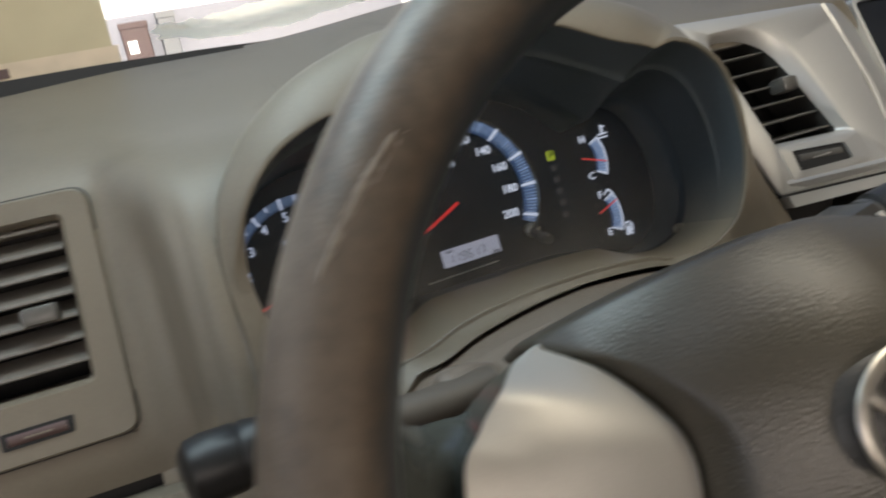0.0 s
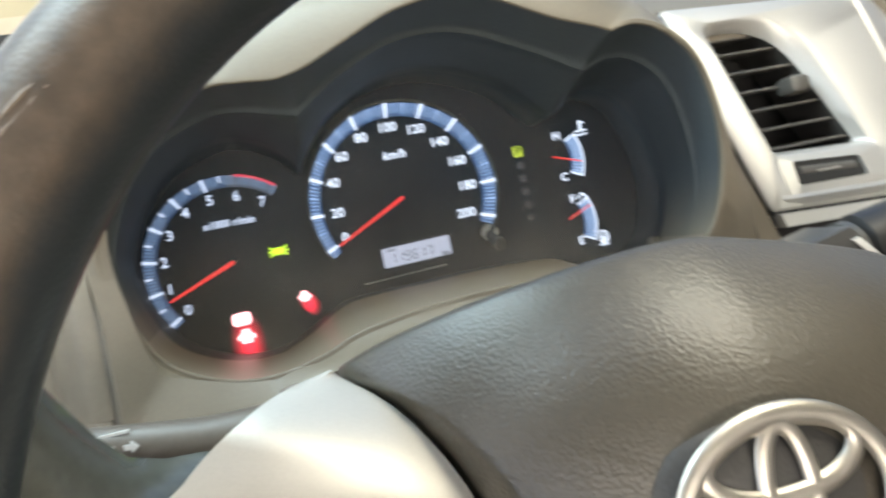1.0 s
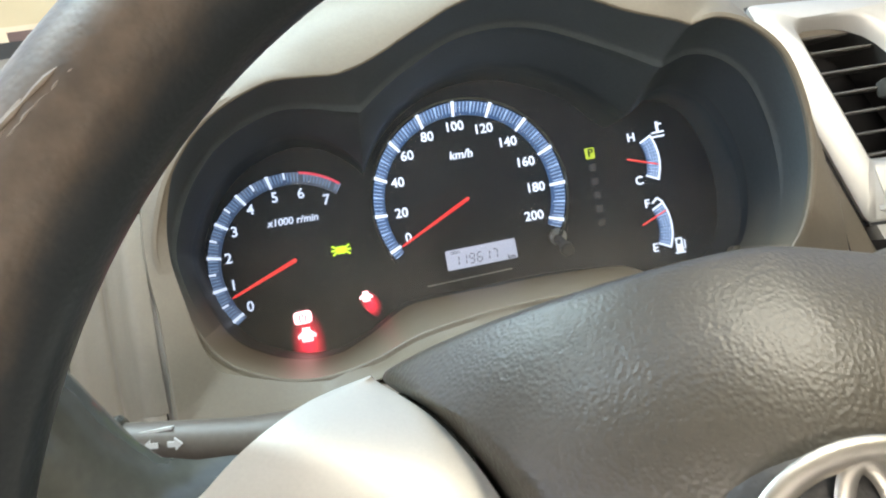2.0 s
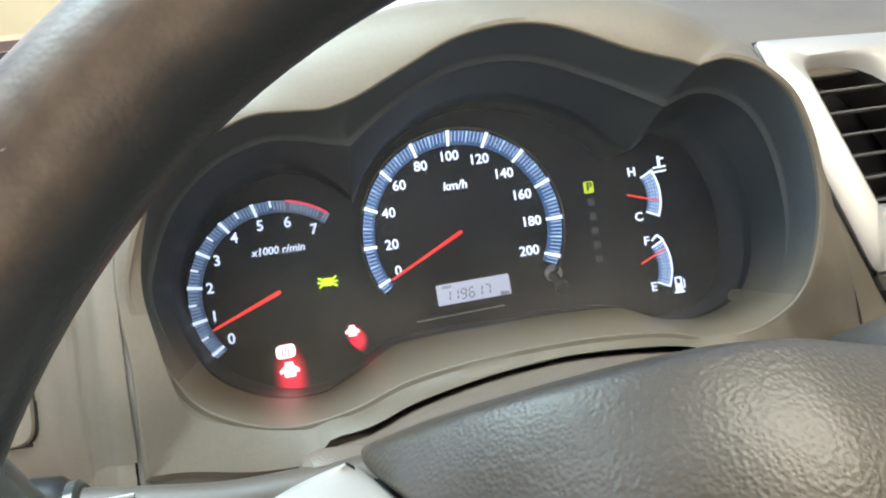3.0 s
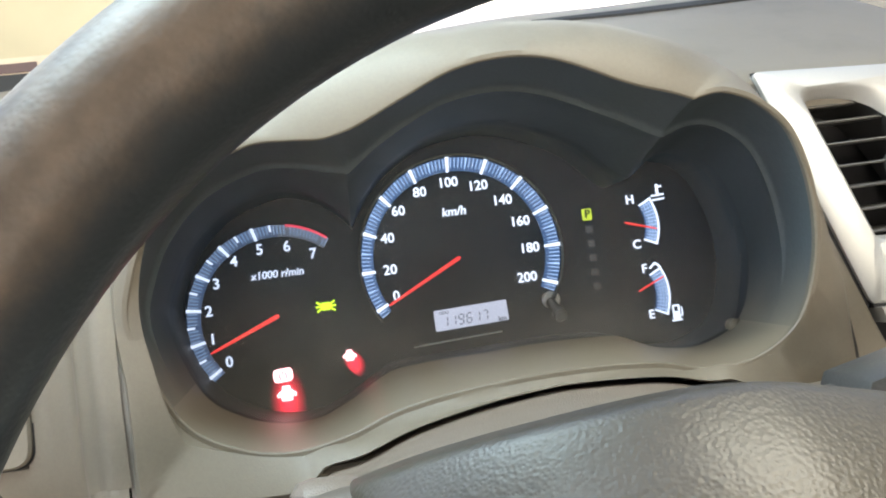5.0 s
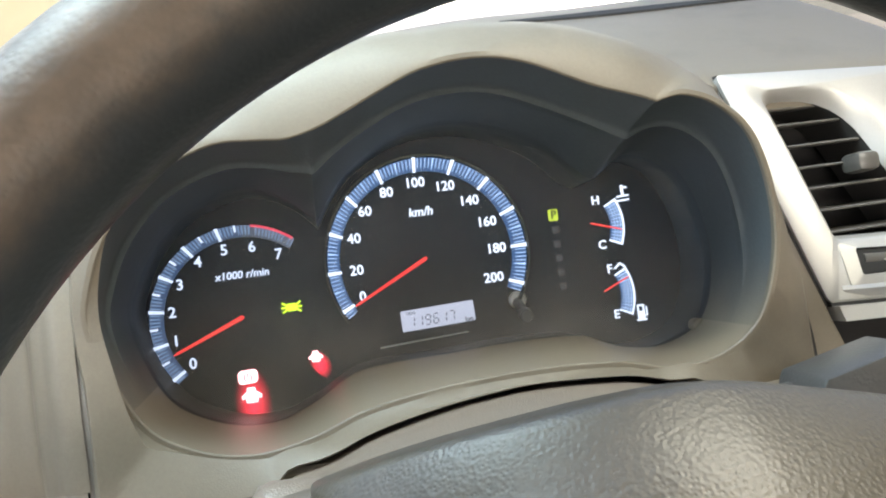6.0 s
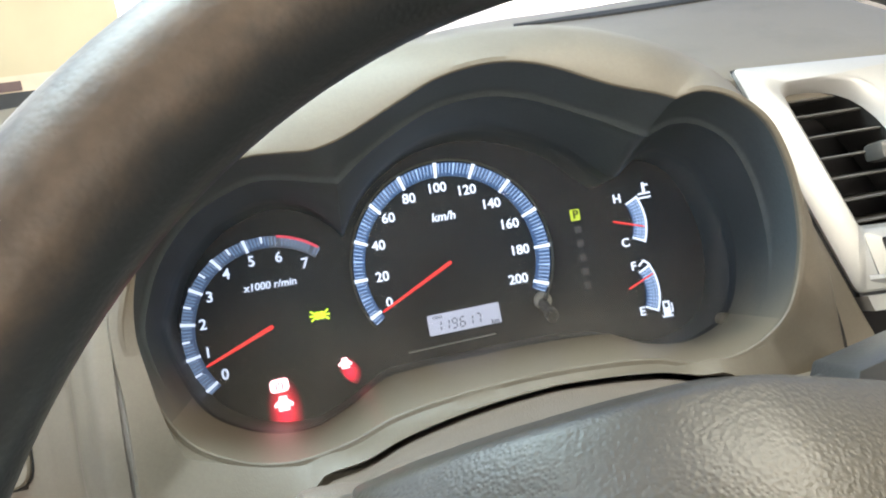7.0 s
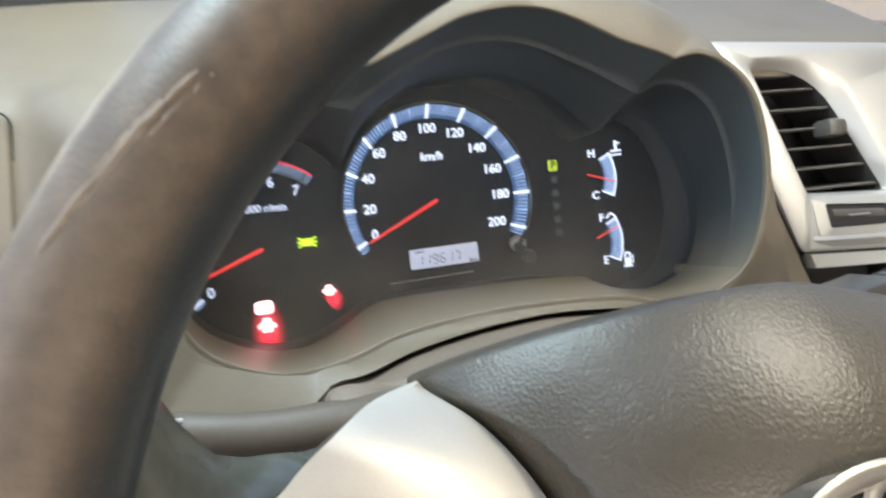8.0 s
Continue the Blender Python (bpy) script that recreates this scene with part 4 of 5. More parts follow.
JOINT = ((0.1825, -0.0500), (0.3090, -0.0565), (0.3090, -0.0585), (0.1825, -0.0520))
part("flange_joint", loft([[(x, sy(z) + d, z) for x, z in JOINT] for d in (0.0008, 0.01)], cap_first=True, cap_last=True), GAP, trim)
part("duct", box(0.172, 0.275, 0.004, 0.008, -0.03, 0.065), GAP, trim, smooth=False)
for z in (0.0520, 0.0428, 0.0307, 0.0185, 0.0070, -0.0050, -0.0168):
    xl = 0.1835 + (0.056 - z) / 0.074 * 0.0135
    xr = 0.2290 + (0.056 - z) / 0.074 * 0.0250
    part("louvre", slat(xl, xr, sy(z) + 0.0085, z, 0.024, 5, 0.0015, sy(z) + 0.0105, z + 0.0006), SLAT, trim)
part("louvre_tab", box(0.2215, 0.2345, sy(0.0175) - 0.002, sy(0.0175) + 0.014, 0.0125, 0.0228, 0.0032), SLAT, trim, "rounded sliding tab")
# raised lip under the thumb wheel, running to the wing
lip = []
for k in range(9):
    x = 0.1900 + 0.0970 * k / 8
    z, d = -0.0428 - 0.042 * (x - 0.197), 0.0042 * smooth(0.1895, 0.196, x)
    lip.append([(x, sy(z) + 0.0012, z + 0.0004), (x, sy(z) - 0.0012 - 0.2 * d, z - 0.0006), (x, sy(z) - 0.0008 - d, z - 0.0022), (x, sy(z) - 0.0004 - d, z - 0.0036), (x, sy(z - 0.007) + 0.0008, z - 0.0068)])
part("lower_lip", loft(lip, closed=False), SILVER, trim, "bright raised lip along the trim's foot")
# beige strip between the hood and the trim
strip = []
for k in range(9):
    z = 0.068 - 0.150 * k / 8
    xh = 0.130 + 0.030 * smooth(0.068, -0.02, z)
    xs_ = 0.161 + 0.0245 * (0.0735 - z) / 0.13
    strip.append([(xh, -0.060, z), (xh + 0.002, -0.0635 - 0.012 * smooth(0.05, -0.03, z), z), (xs_ - 0.0035, sy(z) + 0.0035, z), (xs_ - 0.001, sy(z) + 0.02, z)])
part("side_strip", loft(strip, closed=False), BEIGE, trim, "narrow beige strip beside the hood")
def left_edge(z):
    return 0.1605 + 0.0220 * (0.0735 - z) / 0.124


gap = [[(left_edge(z) - 0.0040 * smooth(0.07, 0.02, z), sy(z) + 0.0048, z), (left_edge(z) + 0.002, sy(z) + 0.0030, z)] for z in (0.0735 - 0.0125 * k for k in range(11))]
part("trim_gap", loft(gap, closed=False), GAP, trim, "dark gap beside the silver trim")
seam = [[(x - 0.0007, y, z), (x + 0.0007, y, z)] for x, y, z in spline([(0.1565, -0.0755, -0.0098), (0.1600, -0.0762, -0.0236), (0.1636, -0.0766, -0.0376), (0.1650, -0.0770, -0.0540), (0.1662, -0.0772, -0.0674), (0.1662, -0.0774, -0.0790)], 4, closed=False)]
part("strip_joint", loft(seam, closed=False), GAP, trim, "dark joint between the hood and the strip")
# thumb wheel in its raised silver mount
mo = rpoly([(0.1950, -0.0465), (0.2610, -0.0430), (0.2600, -0.0255), (0.1950, -0.0220)], 0.003)
mi = rpoly([(0.2020, -0.0390), (0.2455, -0.0400), (0.2440, -0.0285), (0.2025, -0.0255)], 0.002)
part("wheel_mount", loft([tring(mo, 0.004), tring(mo, -0.0010), tring(mi, -0.0020), tring(mi, 0.004)]), SILVER, trim, "raised silver mount")
wm = rpoly([(0.2050, -0.0375), (0.2425, -0.0385), (0.2410, -0.0298), (0.2052, -0.0270)], 0.002)
part("wheel_slot", loft([tring(mi, -0.0005), tring(wm, -0.0010)], cap_last=True), GAP, trim)
part("thumb_wheel", tube([(0.2065, sy(-0.032) + 0.0022, -0.0318), (0.2405, sy(-0.034) + 0.0022, -0.0340)], 0.0038, 20), SLAT, trim, "ribbed brown thumb wheel")
part("wheel_mark", box(0.2160, 0.2300, sy(-0.033) - 0.0022, sy(-0.033) - 0.0016, -0.0334, -0.0326), SILVER, trim)

# ---- control panel past the trim ----
console = thing("control_panel", "black glossy control panel with small pale signs and a silver knob", "control panel", (0.43, -0.02, -0.1))
cp = rpoly([(0.3125, -0.0500), (0.56, -0.0500), (0.56, 0.064), (0.3190, 0.064)], [0.008, 0.006, 0.006, 0.006])
cp_out = rpoly([(0.3105, -0.0535), (0.563, -0.0535), (0.563, 0.067), (0.3175, 0.067)], [0.009, 0.007, 0.006, 0.006])
part("panel_body", loft([[(p.x, sy(p.y) + 0.04, p.y) for p in cp], [(p.x, sy(p.y) + 0.008, p.y) for p in cp]], cap_last=True), material("black_gloss", (0.012, 0.014, 0.018), 0.18), console)
part("panel_rim", loft([[(p.x, sy(p.y) + 0.03, p.y) for p in cp_out], [(p.x, sy(p.y) + 0.0055, p.y) for p in cp_out], [(p.x, sy(p.y) + 0.0050, p.y) for p in cp], [(p.x, sy(p.y) + 0.0085, p.y) for p in cp]]), SILVER, console, "silver rim round the panel")
part("under_panel", box(0.290, 0.56, sy(-0.06) + 0.016, 0.0, -0.150, -0.0565, 0.004), DARK, console, "dark lower panel")
for k, (x, z, w, h) in enumerate(((0.3330, 0.0150, 0.0050, 0.0022), (0.3370, 0.0105, 0.0040, 0.0022), (0.3405, 0.0010, 0.0060, 0.0040), (0.3330, -0.0130, 0.0120, 0.0012), (0.3420, -0.0440, 0.0060, 0.0016))):
    part("panel_sign", box(x, x + w, sy(z) + 0.0072, sy(z) + 0.0082, z, z + h), DIM if k in (0, 3, 4) else WHITE, console, smooth=False)
part("panel_knob", tube([(0.3400, sy(-0.022) + 0.008, -0.022), (0.3400, sy(-0.022) - 0.006, -0.022), (0.3400, sy(-0.022) - 0.008, -0.022)], [0.0105, 0.0098, 0.0080], 24), DARK, console)
part("knob_ring", tube([(0.3400, sy(-0.022) + 0.009, -0.022), (0.3400, sy(-0.022) + 0.0045, -0.022), (0.3400, sy(-0.022) + 0.0040, -0.022)], [0.0128, 0.0128, 0.0110], 24), CHROME, console, "bright ring round the knob")
part("knob_cap", tube([(0.3400, sy(-0.022) - 0.0075, -0.022), (0.3400, sy(-0.022) - 0.0092, -0.022)], [0.0060, 0.0050], 20), SLAT, console)

# ---- steering column, stalks ----
column = thing("column_cover", "taupe plastic steering column cover under the instruments", "steering column", (0.01, -0.09, -0.15))
rings = []
for k, (y, cx, hw, top, low) in enumerate(((-0.06, 0.010, 0.096, -0.090, -0.20), (-0.101, 0.010, 0.097, -0.088, -0.20), (-0.1045, 0.010, 0.097, -0.086, -0.20), (-0.112, 0.010, 0.097, -0.082, -0.20), (-0.13, 0.011, 0.098, -0.0690, -0.19), (-0.17, 0.013, 0.088, -0.074, -0.175), (-0.205, 0.015, 0.070, -0.082, -0.155), (-0.212, 0.015, 0.055, -0.09, -0.145))):
    mid, h0, h1 = -0.115, top + 0.115, -0.115 - low
    ring = []
    for j in range(48):
        a = 2 * math.pi * j / 48
        c, s = math.cos(a), math.sin(a)
        e = 0.72 if s > 0 else 0.6
        ring.append((cx + hw * math.copysign(abs(c) ** e, c), y, mid + (h0 if s > 0 else h1) * math.copysign(abs(s) ** e, s)))
    rings.append(ring)
part("cover_shell", loft(rings, cap_first=True, cap_last=True), COVER, column)
LOW = sorted((crest(i)[0].x, crest(i)[0].z) for i in range(N) if RIM[i][1] < -0.054 and -0.10 < RIM[i][0] < 0.11)
collar = []
for k in range(41):
    x = -0.088 + 0.182 * k / 40
    under = float(np.interp(x, [p[0] for p in LOW], [p[1] for p in LOW])) - 0.0029
    c = min(abs(x - 0.011) / 0.098, 0.999) ** (1 / 0.72)
    over = -0.115 + 0.0462 * (1 - c * c) ** 0.36
    collar.append([(x, -0.085, under), (x, -0.0985, under), (x, -0.1010, under - 0.0005)] + [(x, -0.104 - 0.030 * s, under - 0.0012 + (over - under + 0.0004) * s) for s in (0.15, 0.35, 0.6, 0.8, 1.0)] + [(x, -0.136, over - 0.004)])
part("cover_collar", loft(collar, closed=False), COVER, column, "raised collar of the cover under the hood")
part("stalk_boss", tube([(-0.058, -0.149, -0.0830), (-0.068, -0.153, -0.0815), (-0.078, -0.157, -0.0803), (-0.082, -0.1585, -0.0798), (-0.084, -0.159, -0.0796)], [0.0090, 0.0108, 0.0108, 0.0098, 0.0070], 26), COVER, column, "round boss at the stalk's root")

stalk = thing("turn_signal_stalk", "dark grey turn signal stalk with pale arrows", "stalk", (-0.08, -0.165, -0.077))
path = spline([(-0.062, -0.160, -0.0815), (-0.084, -0.164, -0.0815), (-0.106, -0.167, -0.0802), (-0.130, -0.169, -0.0757), (-0.150, -0.170, -0.0718)], 6, closed=False)
part("arm", tube(path, [0.0088 - 0.0024 * smooth(6, len(path), k) for k in range(len(path))], 26), STALK, stalk, "taupe plastic arm")
part("grip", tube([(-0.144, -0.170, -0.0730), (-0.147, -0.1702, -0.0730), (-0.150, -0.1704, -0.0730), (-0.160, -0.171, -0.0730), (-0.1615, -0.171, -0.0730), (-0.1630, -0.171, -0.0730), (-0.174, -0.172, -0.0730), (-0.1795, -0.1725, -0.0730), (-0.1820, -0.173, -0.0730)], [0.0070, 0.0086, 0.0112, 0.0122, 0.0114, 0.0122, 0.0124, 0.0112, 0.0075], 30), GRIP, stalk, "thick rounded twist grip")
part("grip_ring", tube([(-0.1440, -0.1700, -0.0728), (-0.1450, -0.1700, -0.0728), (-0.1475, -0.1702, -0.0729), (-0.1485, -0.1702, -0.0729)], [0.0078, 0.0092, 0.0092, 0.0082], 26), GLOSS, stalk, "glossy ring behind the grip")
for sgn in (-1, 1):
    x = -0.1285 + sgn * 0.0030
    q = [(x + sgn * 0.0028, 0.0), (x + sgn * 0.0006, 0.0019), (x + sgn * 0.0006, 0.0008), (x - sgn * 0.0016, 0.0008), (x - sgn * 0.0016, -0.0008), (x + sgn * 0.0006, -0.0008), (x + sgn * 0.0006, -0.0019)]
    part("arrow", slab([(a - 0.0035, -0.0738 + b - 0.1 * (a + 0.132)) for a, b in q], -0.1768, -0.1738), material("pale_print", (0.50, 0.49, 0.46), 0.6), stalk, smooth=False)
part("mark", box(-0.141, -0.129, -0.1746, -0.1728, -0.0703, -0.0694), bpy.data.materials["pale_print"], stalk, smooth=False)

wiper = thing("wiper_stalk", "black wiper stalk with a ringed grip and pale signs", "stalk", (0.08, -0.155, -0.07))
path = spline([(0.067, -0.150, -0.080), (0.102, -0.155, -0.074), (0.132, -0.158, -0.0700), (0.153, -0.160, -0.0672)], 5, closed=False)
part("arm", tube(path, 0.0080, 22), DARK, wiper, "dark plastic arm")
part("grip", tube([(0.150, -0.160, -0.0672), (0.153, -0.160, -0.0668), (0.176, -0.162, -0.0636), (0.1785, -0.162, -0.0632), (0.1795, -0.162, -0.0631), (0.1815, -0.162, -0.0629), (0.1825, -0.162, -0.0628), (0.208, -0.164, -0.0592), (0.232, -0.165, -0.0560), (0.236, -0.165, -0.0555)], [0.0105, 0.0138, 0.0142, 0.0140, 0.0124, 0.0124, 0.0138, 0.0140, 0.0138, 0.0100], 32), GRIP, wiper, "black ringed grip")
part("collar_ring", tube([(0.1440, -0.160, -0.0680), (0.1450, -0.160, -0.0678), (0.1490, -0.160, -0.0674), (0.1500, -0.160, -0.0672)], [0.0108, 0.0126, 0.0126, 0.0108], 24), DARK, wiper, "dark collar ring")
for k, (x, z) in enumerate(((0.166, -0.0620), (0.194, -0.0530), (0.200, -0.0640), (0.172, -0.0690))):
    part("print_bar", box(x, x + (0.0028, 0.0030, 0.0020, 0.0034)[k], -0.1768 - 0.0006 * (k in (1, 2)), -0.1745, z, z + (0.0026, 0.0016, 0.0022, 0.0009)[k], 0.0003), WORN_PRINT, wiper, smooth=False)
face = ((0.094, -0.0840), (0.104, -0.0632), (0.1395, -0.0560), (0.1500, -0.0680), (0.1520, -0.0840))
plate = loft([[(x, y, z + (0.001 if y > -0.16 else 0)) for x, z in face] for y in (-0.1740, -0.1480)], cap_first=True, cap_last=True)
bmesh.ops.bevel(plate, geom=plate.edges[:], offset=0.0014, segments=2, affect="EDGES", profile=0.5)
part("switch_block", plate, DARK, wiper, "flat grey block at the root")
part("block_sign", box(0.1290, 0.1322, -0.1746, -0.1735, -0.0655, -0.0630), WORN_PRINT, wiper, smooth=False)
edge_mark = loft([[(x, y, z) for x, z in ((0.1385, -0.0618), (0.1415, -0.0610), (0.1490, -0.0690), (0.1470, -0.0705))] for y in (-0.1752, -0.1735)], cap_first=True, cap_last=True)
part("block_edge", edge_mark, bpy.data.materials["pale_print"], wiper, "pale wedge along the edge", smooth=False)

# ---- steering wheel ----
WC, LEAN, YAW = Vector((0.0206, -0.2712, -0.1046)), 0.1228, 0.0544
w_x = Vector((math.cos(YAW), math.sin(YAW), 0))
w_z = Vector((math.sin(YAW) * math.cos(LEAN), -math.cos(YAW) * math.cos(LEAN), math.sin(LEAN)))
w_y = w_z.cross(w_x)
WHEEL = TILT @ Matrix.Translation(WC) @ Matrix((w_x, w_y, w_z)).transposed().to_4x4() @ pose(0, 0, 0, 0, 0, -7)  # turned 7 degrees off straight
wheel = thing("steering_wheel", "worn brown-grey leather steering wheel with silver spokes", "steering wheel", (0, 0, -0.04), WHEEL)
RR, TR = 0.1702, 0.0167
rings = []
for k in range(144):
    a = 2 * math.pi * k / 144
    o, u = Vector((RR * math.cos(a), RR * math.sin(a), 0)), Vector((math.cos(a), math.sin(a), 0))
    ring = []
    for j in range(28):
        b = 2 * math.pi * j / 28
        ring.append(o + TR * (math.cos(b) * u * 0.97 + math.sin(b) * Vector((0, 0, 1)) * 1.04))
    rings.append(ring)
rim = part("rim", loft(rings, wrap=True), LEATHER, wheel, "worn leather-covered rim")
# worn seam over the front of the rim
rng = random.Random(4)
for n, (a0, a1, b0, b1, thick) in enumerate(((159, 146, 60, 84, 0.00055), (157.5, 150, 66, 80, 0.0003), (154, 148.5, 66, 77, 0.00035), (151, 145.5, 82, 92, 0.0003))):
    path = []
    for k in range(15):
        a, b = radians(a0 + (a1 - a0) * k / 14), radians(b0 + (b1 - b0) * k / 14 + rng.uniform(-0.8, 0.8))
        u = Vector((math.cos(a), math.sin(a), 0))
        path.append(u * (RR + TR * 0.958 * math.cos(b)) + Vector((0, 0, TR * 1.025 * math.sin(b))))
    part("worn_seam" if n == 0 else "worn_crease", tube(path, [0.0001] + [thick * rng.uniform(0.6, 1.5) for k in range(13)] + [0.0001], 8), WORN, rim, "pale worn line in the leather")

# dished airbag pad
half = [(0, 0.0640), (-0.021, 0.0615), (-0.042, 0.0570), (-0.062, 0.0515), (-0.0790, 0.0450), (-0.0855, 0.0395), (-0.0745, 0.0302), (-0.0640, 0.0155), (-0.0590, 0.0010), (-0.0600, -0.0250), (-0.0630, -0.0550), (-0.0560, -0.0850), (-0.0350, -0.1030), (0, -0.1080)]
far_half = [(0.021, 0.0620), (0.042, 0.0595), (0.062, 0.0565), (0.0790, 0.0520), (0.0875, 0.0455)] + [(-x, y) for x, y in half[6:-1]]
shape = half + far_half[::-1]
OUT = [Vector((p.x, p.y)) for p in spline([(x, y, 0) for x, y in shape], 6)]


def pad_z(x, y):
    return 0.0145 - (6.0 if x < 0 else 2.4) * x * x - 3.0 * y * y


def pad_point(p, s, drop=0.0, grow=1.0):
    """s: 1 at the edge, 0 in the middle; the top rolls away, the sides end in a short bevel."""
    x, y = p.x * s, p.y * s
    ridge = float(np.interp(x, (-0.0855, -0.079, -0.062, -0.042, -0.021, 0, 0.021, 0.042, 0.062, 0.079, 0.0875), (0.0395, 0.045, 0.0515, 0.057, 0.0615, 0.064, 0.062, 0.0595, 0.0565, 0.052, 0.0455)))
    roll = 0.014 * max(0, 1 - (ridge - y) / 0.045) ** 2.4
    bevel = 0.0075 * max(0, (s - 0.91) / 0.09) ** 1.5 * (1 - smooth(0.036, 0.048, p.y))
    return x * grow, y * grow, pad_z(x, y) - roll - bevel - drop


def pad_ring(s, drop=0.0, grow=1.0):
    return [pad_point(p, s, drop, grow) for p in OUT]


rings = [pad_ring(s) for s in (0.02, 0.15, 0.3, 0.42, 0.54, 0.64, 0.73, 0.81, 0.87, 0.905, 0.925, 0.945, 0.965, 0.985)]
rings += [pad_ring(1.0, 0.001), pad_ring(1.0, 0.005, 1.002), pad_ring(1.0, 0.018), pad_ring(1.0, 0.045, 0.92)]
part("airbag_pad", loft(rings, cap_first=True, cap_last=True), PAD, wheel, "grained taupe airbag pad, domed")
part("hub", tube([(0, 0, -0.06), (-0.002, 0, -0.085), (-0.004, 0, -0.11)], [0.052, 0.050, 0.046], 32), DARK, wheel)
IN = [(-0.0880, 0.0390), (-0.0762, 0.0298), (-0.0658, 0.0150), (-0.0608, 0.0005), (-0.0618, -0.0250), (-0.0650, -0.0550), (-0.0720, -0.0760)]
EX = [(-0.0905, 0.0410), (-0.1050, 0.0362), (-0.1165, 0.0290), (-0.1250, 0.0210), (-0.1325, 0.0110), (-0.1330, -0.0200), (-0.1150, -0.0640)]
for sgn in (1, -1):
    a = [p for p in spline([(x, y, 0) for x, y in IN], 6, closed=False)]
    b = [p for p in spline([(x, y, 0) for x, y in EX], 6, closed=False)]
    rows, sides = [], []
    for k, (p, q) in enumerate(zip(a, b)):
        row = [Vector((p.x, p.y, -0.055))]
        for j in range(9):
            t = j / 8
            c = p.lerp(q, t)
            za = pad_z(sgn * p.x, p.y) - 0.008
            zo = -0.0405 + 0.0225 * smooth(0, 13, k) + 0.006 * smooth(12, 26, k)
            z = za + (zo - za) * t**1.2 + 0.004 * math.sin(math.pi * t) * smooth(0, 20, k)
            row.append(Vector((c.x, c.y, z - (0.0012 if j in (0, 8) else 0))))
        row.append(Vector((q.x * 0.995, q.y, zo - 0.0035)))
        sides.append([(sgn * q.x * 0.994, q.y, zo - 0.003), (sgn * q.x * 0.985, q.y - 0.001, zo - 0.010), (sgn * q.x * 0.96, q.y - 0.003, -0.056)])
        rows.append([Vector((sgn * v.x, v.y, v.z)) for v in row])
    part("spoke_cover", loft(rows, closed=False), SPOKE_SILVER, wheel, "smooth silver spoke cover")
    part("spoke_side", loft(sides, closed=False), GLOSS, wheel, "dark side under the silver cover")
    rows = []
    for k in range(15):
        x = -0.168 + 0.0072 * k
        top = 0.024 + 0.040 * smooth(-0.134, -0.172, x) + 0.012 * smooth(-0.118, -0.088, x)
        low = -0.066 - 0.02 * smooth(-0.14, -0.17, x)
        z = 0.004 - 0.040 * smooth(-0.166, -0.122, x)
        row = []
        for j in range(21):
            t = j / 20
            y = top + (low - top) * t
            drop = 0.016 * (max(0, abs(2 * t - 1) - 0.72) / 0.28) ** 2
            row.append((sgn * x, y, z - drop))
        row += [(sgn * x, low + 0.004, z - 0.034), (sgn * x, top - 0.004, z - 0.034)]
        rows.append(row)
    part("spoke", loft(rows, cap_first=True, cap_last=True), GLOSS, wheel, "glossy dark spoke joining the rim")

# oval badge
EX0, EY0, EZ = -0.0040, 0.0028, 0.0158


TURN = Matrix.Rotation(radians(5), 4, "Z")


def oval(cx, cy, a, b, r, z, bulge=0.0):
    rings = []
    for k in range(48):
        t = 2 * math.pi * k / 48
        o = Vector((cx + a * math.cos(t), cy + b * math.sin(t), z + bulge * (1 - (cy + b * math.sin(t)) ** 2 / 0.0005)))
        n = Vector((math.cos(t) / a, math.sin(t) / b, 0)).normalized()
        rings.append([o + r * (1.25 * math.cos(w) * n + math.sin(w) * Vector((0, 0, 0.6))) for w in (2 * math.pi * j / 12 for j in range(12))])
    hub = Vector((EX0, EY0, 0))
    return loft([[hub + TURN @ (v - hub) for v in ring] for ring in rings], wrap=True)


plate = [[(EX0 + 0.0288 * s * math.cos(t), EY0 + 0.0222 * s * math.sin(t), 0.0150 - 0.006 * s**6) for t in (2 * math.pi * k / 48 for k in range(48))] for s in (0.05, 0.5, 0.85, 1.0)]
badge = part("badge", loft(plate, cap_first=True), DARK, wheel, "dark recess of the oval badge")
part("badge_ring", oval(EX0, EY0, 0.0252, 0.0187, 0.0021, EZ), CHROME, badge)
part("badge_ring", oval(EX0 - 0.0005, EY0 + 0.0100, 0.0185, 0.0080, 0.0018, EZ), CHROME, badge)
part("badge_ring", oval(EX0, EY0 + 0.0030, 0.0056, 0.0136, 0.0017, EZ), CHROME, badge)

# ---- loose things by the windscreen ----
cols = []
for i in range(34):
    u = i / 33
    x = -0.142 + 0.20 * u
    edge = TILT @ Vector((x, edge_y(x), top_z(edge_y(x))))
    near, far = 0.03 + 0.07 * (1 - smooth(0, 0.35, u)), 0.13 + 0.30 * smooth(0, 0.5, u)
    col = []
    for j in range(16):
        v = j / 15
        y = near + (far - near) * v
        fold = 0.0030 * noise.noise((x * 40, y * 40, 0.3)) + 0.0018 * noise.noise((x * 130, y * 90, 2.0)) + 0.004 * smooth(0.25, 0.0, u)
        col.append((x + 0.004 * math.sin(9 * v), edge.y + y, edge.z + 0.0065 + 0.012 * v + fold))
    cols.append(col)
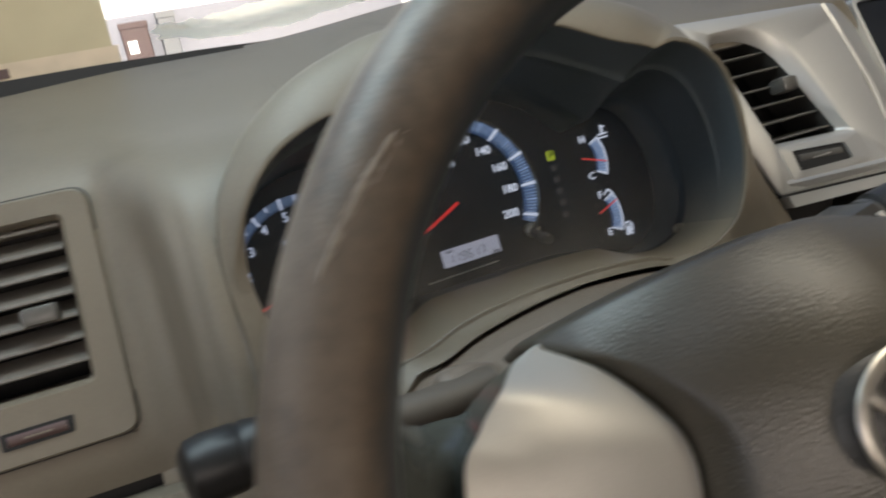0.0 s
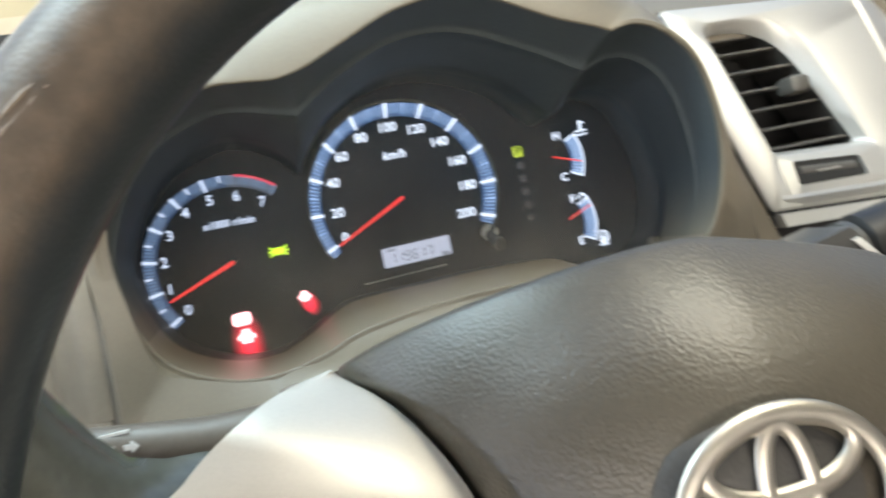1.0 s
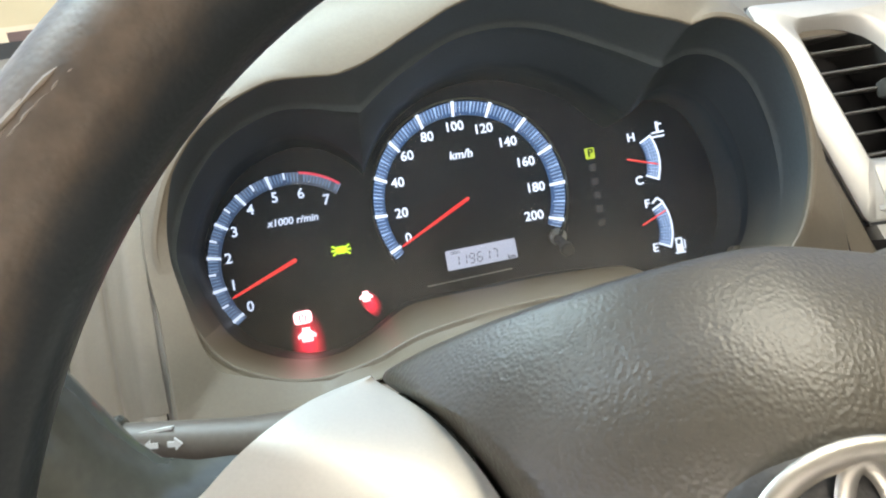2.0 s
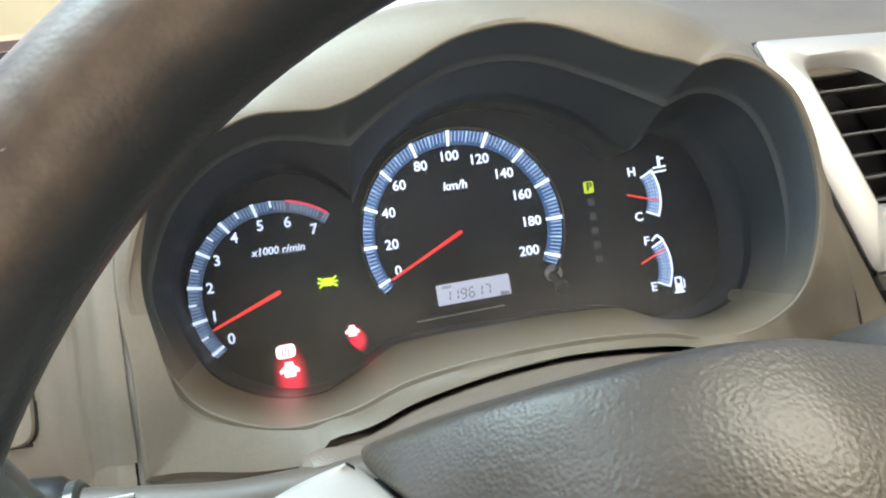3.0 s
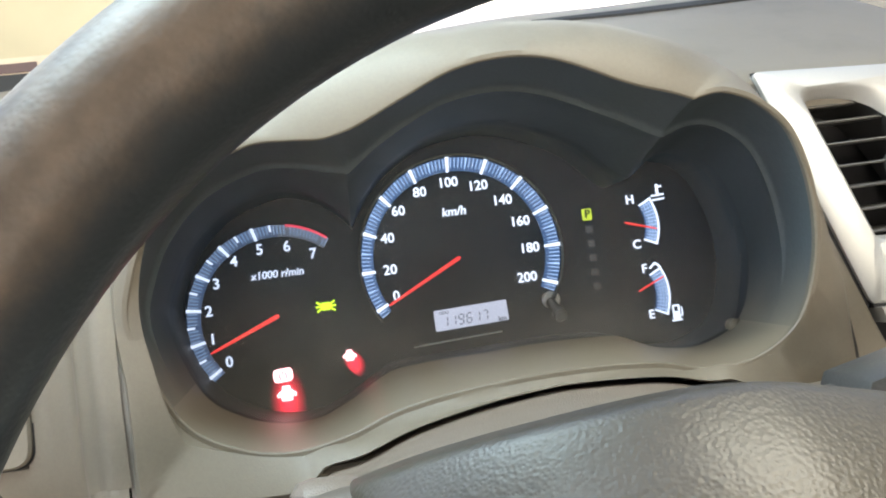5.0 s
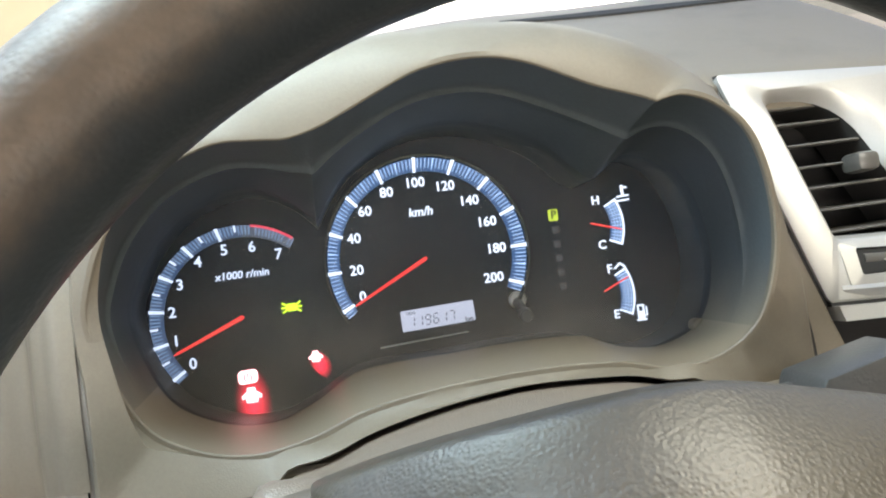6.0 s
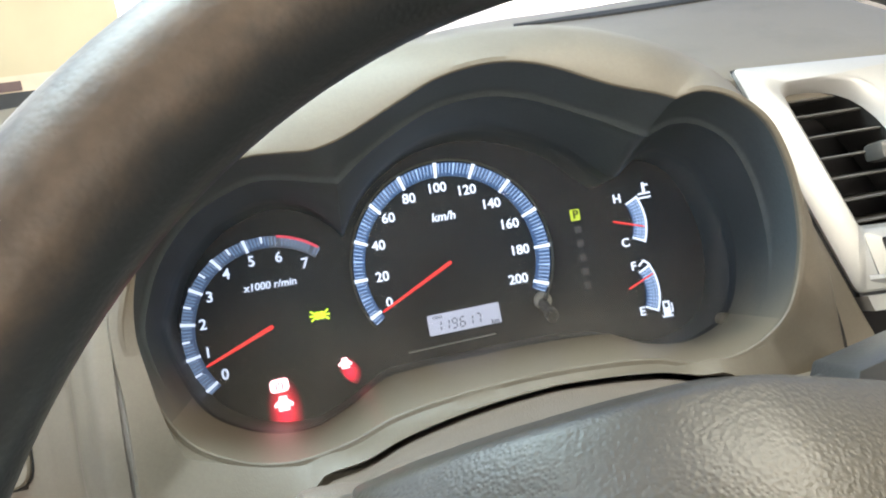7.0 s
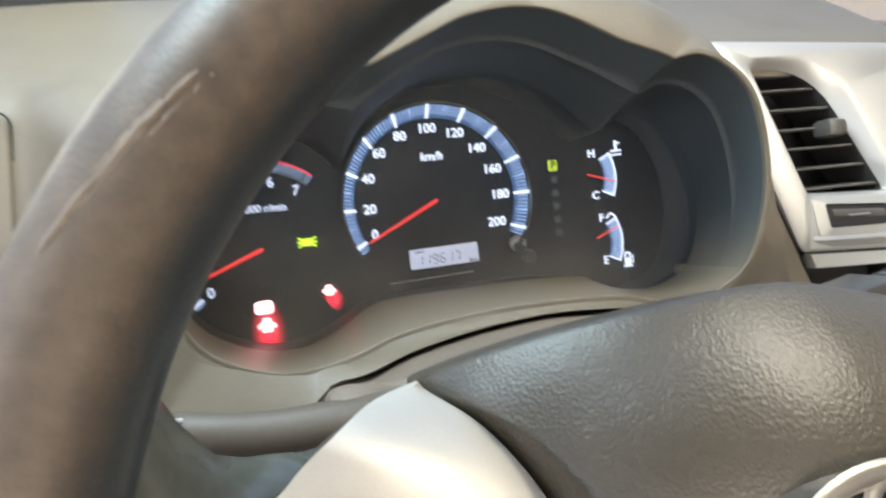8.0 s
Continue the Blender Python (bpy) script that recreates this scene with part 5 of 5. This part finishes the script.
sheet = thing("plastic_sheet", "crumpled cream plastic sheet lying under the windscreen", "plastic sheet", (-0.05, 0.16, 1.10), pose(0, 0, 0))
bm = loft(cols, closed=False)
bmesh.ops.solidify(bm, geom=bm.faces, thickness=0.0006)
part("sheet", bm, PAPER, sheet)
card = thing("tan_card", "plain tan card leaning against the windscreen", "card", (-0.22, 0.09, 0.152))


def leaning(x0, x1, z0, z1, front, deep):
    """A flat strip parallel to the card's face."""
    q = ((x0, z0), (x1, z0), (x1 + 0.02 * (z1 - z0), z1), (x0 - 0.03 * (z1 - z0), z1))
    return loft([[(x, y - 0.3 * (z - 0.15), z) for x, z in q] for y in (front, front + deep)], cap_first=True, cap_last=True)


part("card_sheet", leaning(-0.268, -0.173, 0.1535, 0.300, 0.0970, 0.0012), TANWALL, card, smooth=False)
# ledge and small brown box under the card, drawn as flat strips on it
part("ledge_strip", leaning(-0.290, -0.170, 0.1440, 0.1625, 0.0940, 0.0022), material("pinkish_tan_strip", (0.50, 0.40, 0.29), 0.8, vary=0.15, grain=60), card, "paler strip standing in for the ledge under the card", smooth=False)
part("tape", leaning(-0.262, -0.238, 0.1535, 0.1590, 0.0930, 0.0008), BROWN, card, "flat red-brown piece standing in for a small box", smooth=False)


def block(name, label, category, x0, x1, y0, y1, z0, z1, mat):
    """A boxy thing outside, in world metres."""
    ob = thing(name, label, category, (0, 0, 0), pose((x0 + x1) / 2, (y0 + y1) / 2, z0))
    w, d = (x1 - x0) / 2, (y1 - y0) / 2
    part("body", box(-w, w, -d, d, 0, z1 - z0, 0.02), mat, ob, smooth=False)
    part("lid", box(-w - 0.01, w + 0.01, -d - 0.01, d + 0.01, z1 - z0 - 0.05, z1 - z0 + 0.02, 0.01), mat, ob, smooth=False)
    return ob


crate = block("crate", "red-brown crate with a white label on a ledge outside", "crate", -0.27, 0.03, 9.02, 9.35, 0.62, 1.06, BROWN)
part("label_sheet", box(-0.10, 0.0, -0.172, -0.166, 0.12, 0.26), WHITEWALL, crate, "white paper label", smooth=False)
block("grey_cabinet", "narrow grey cabinet beside a crate on a ledge outside", "cabinet", 0.15, 0.34, 9.02, 9.35, 0.62, 1.12, GREYCARD)
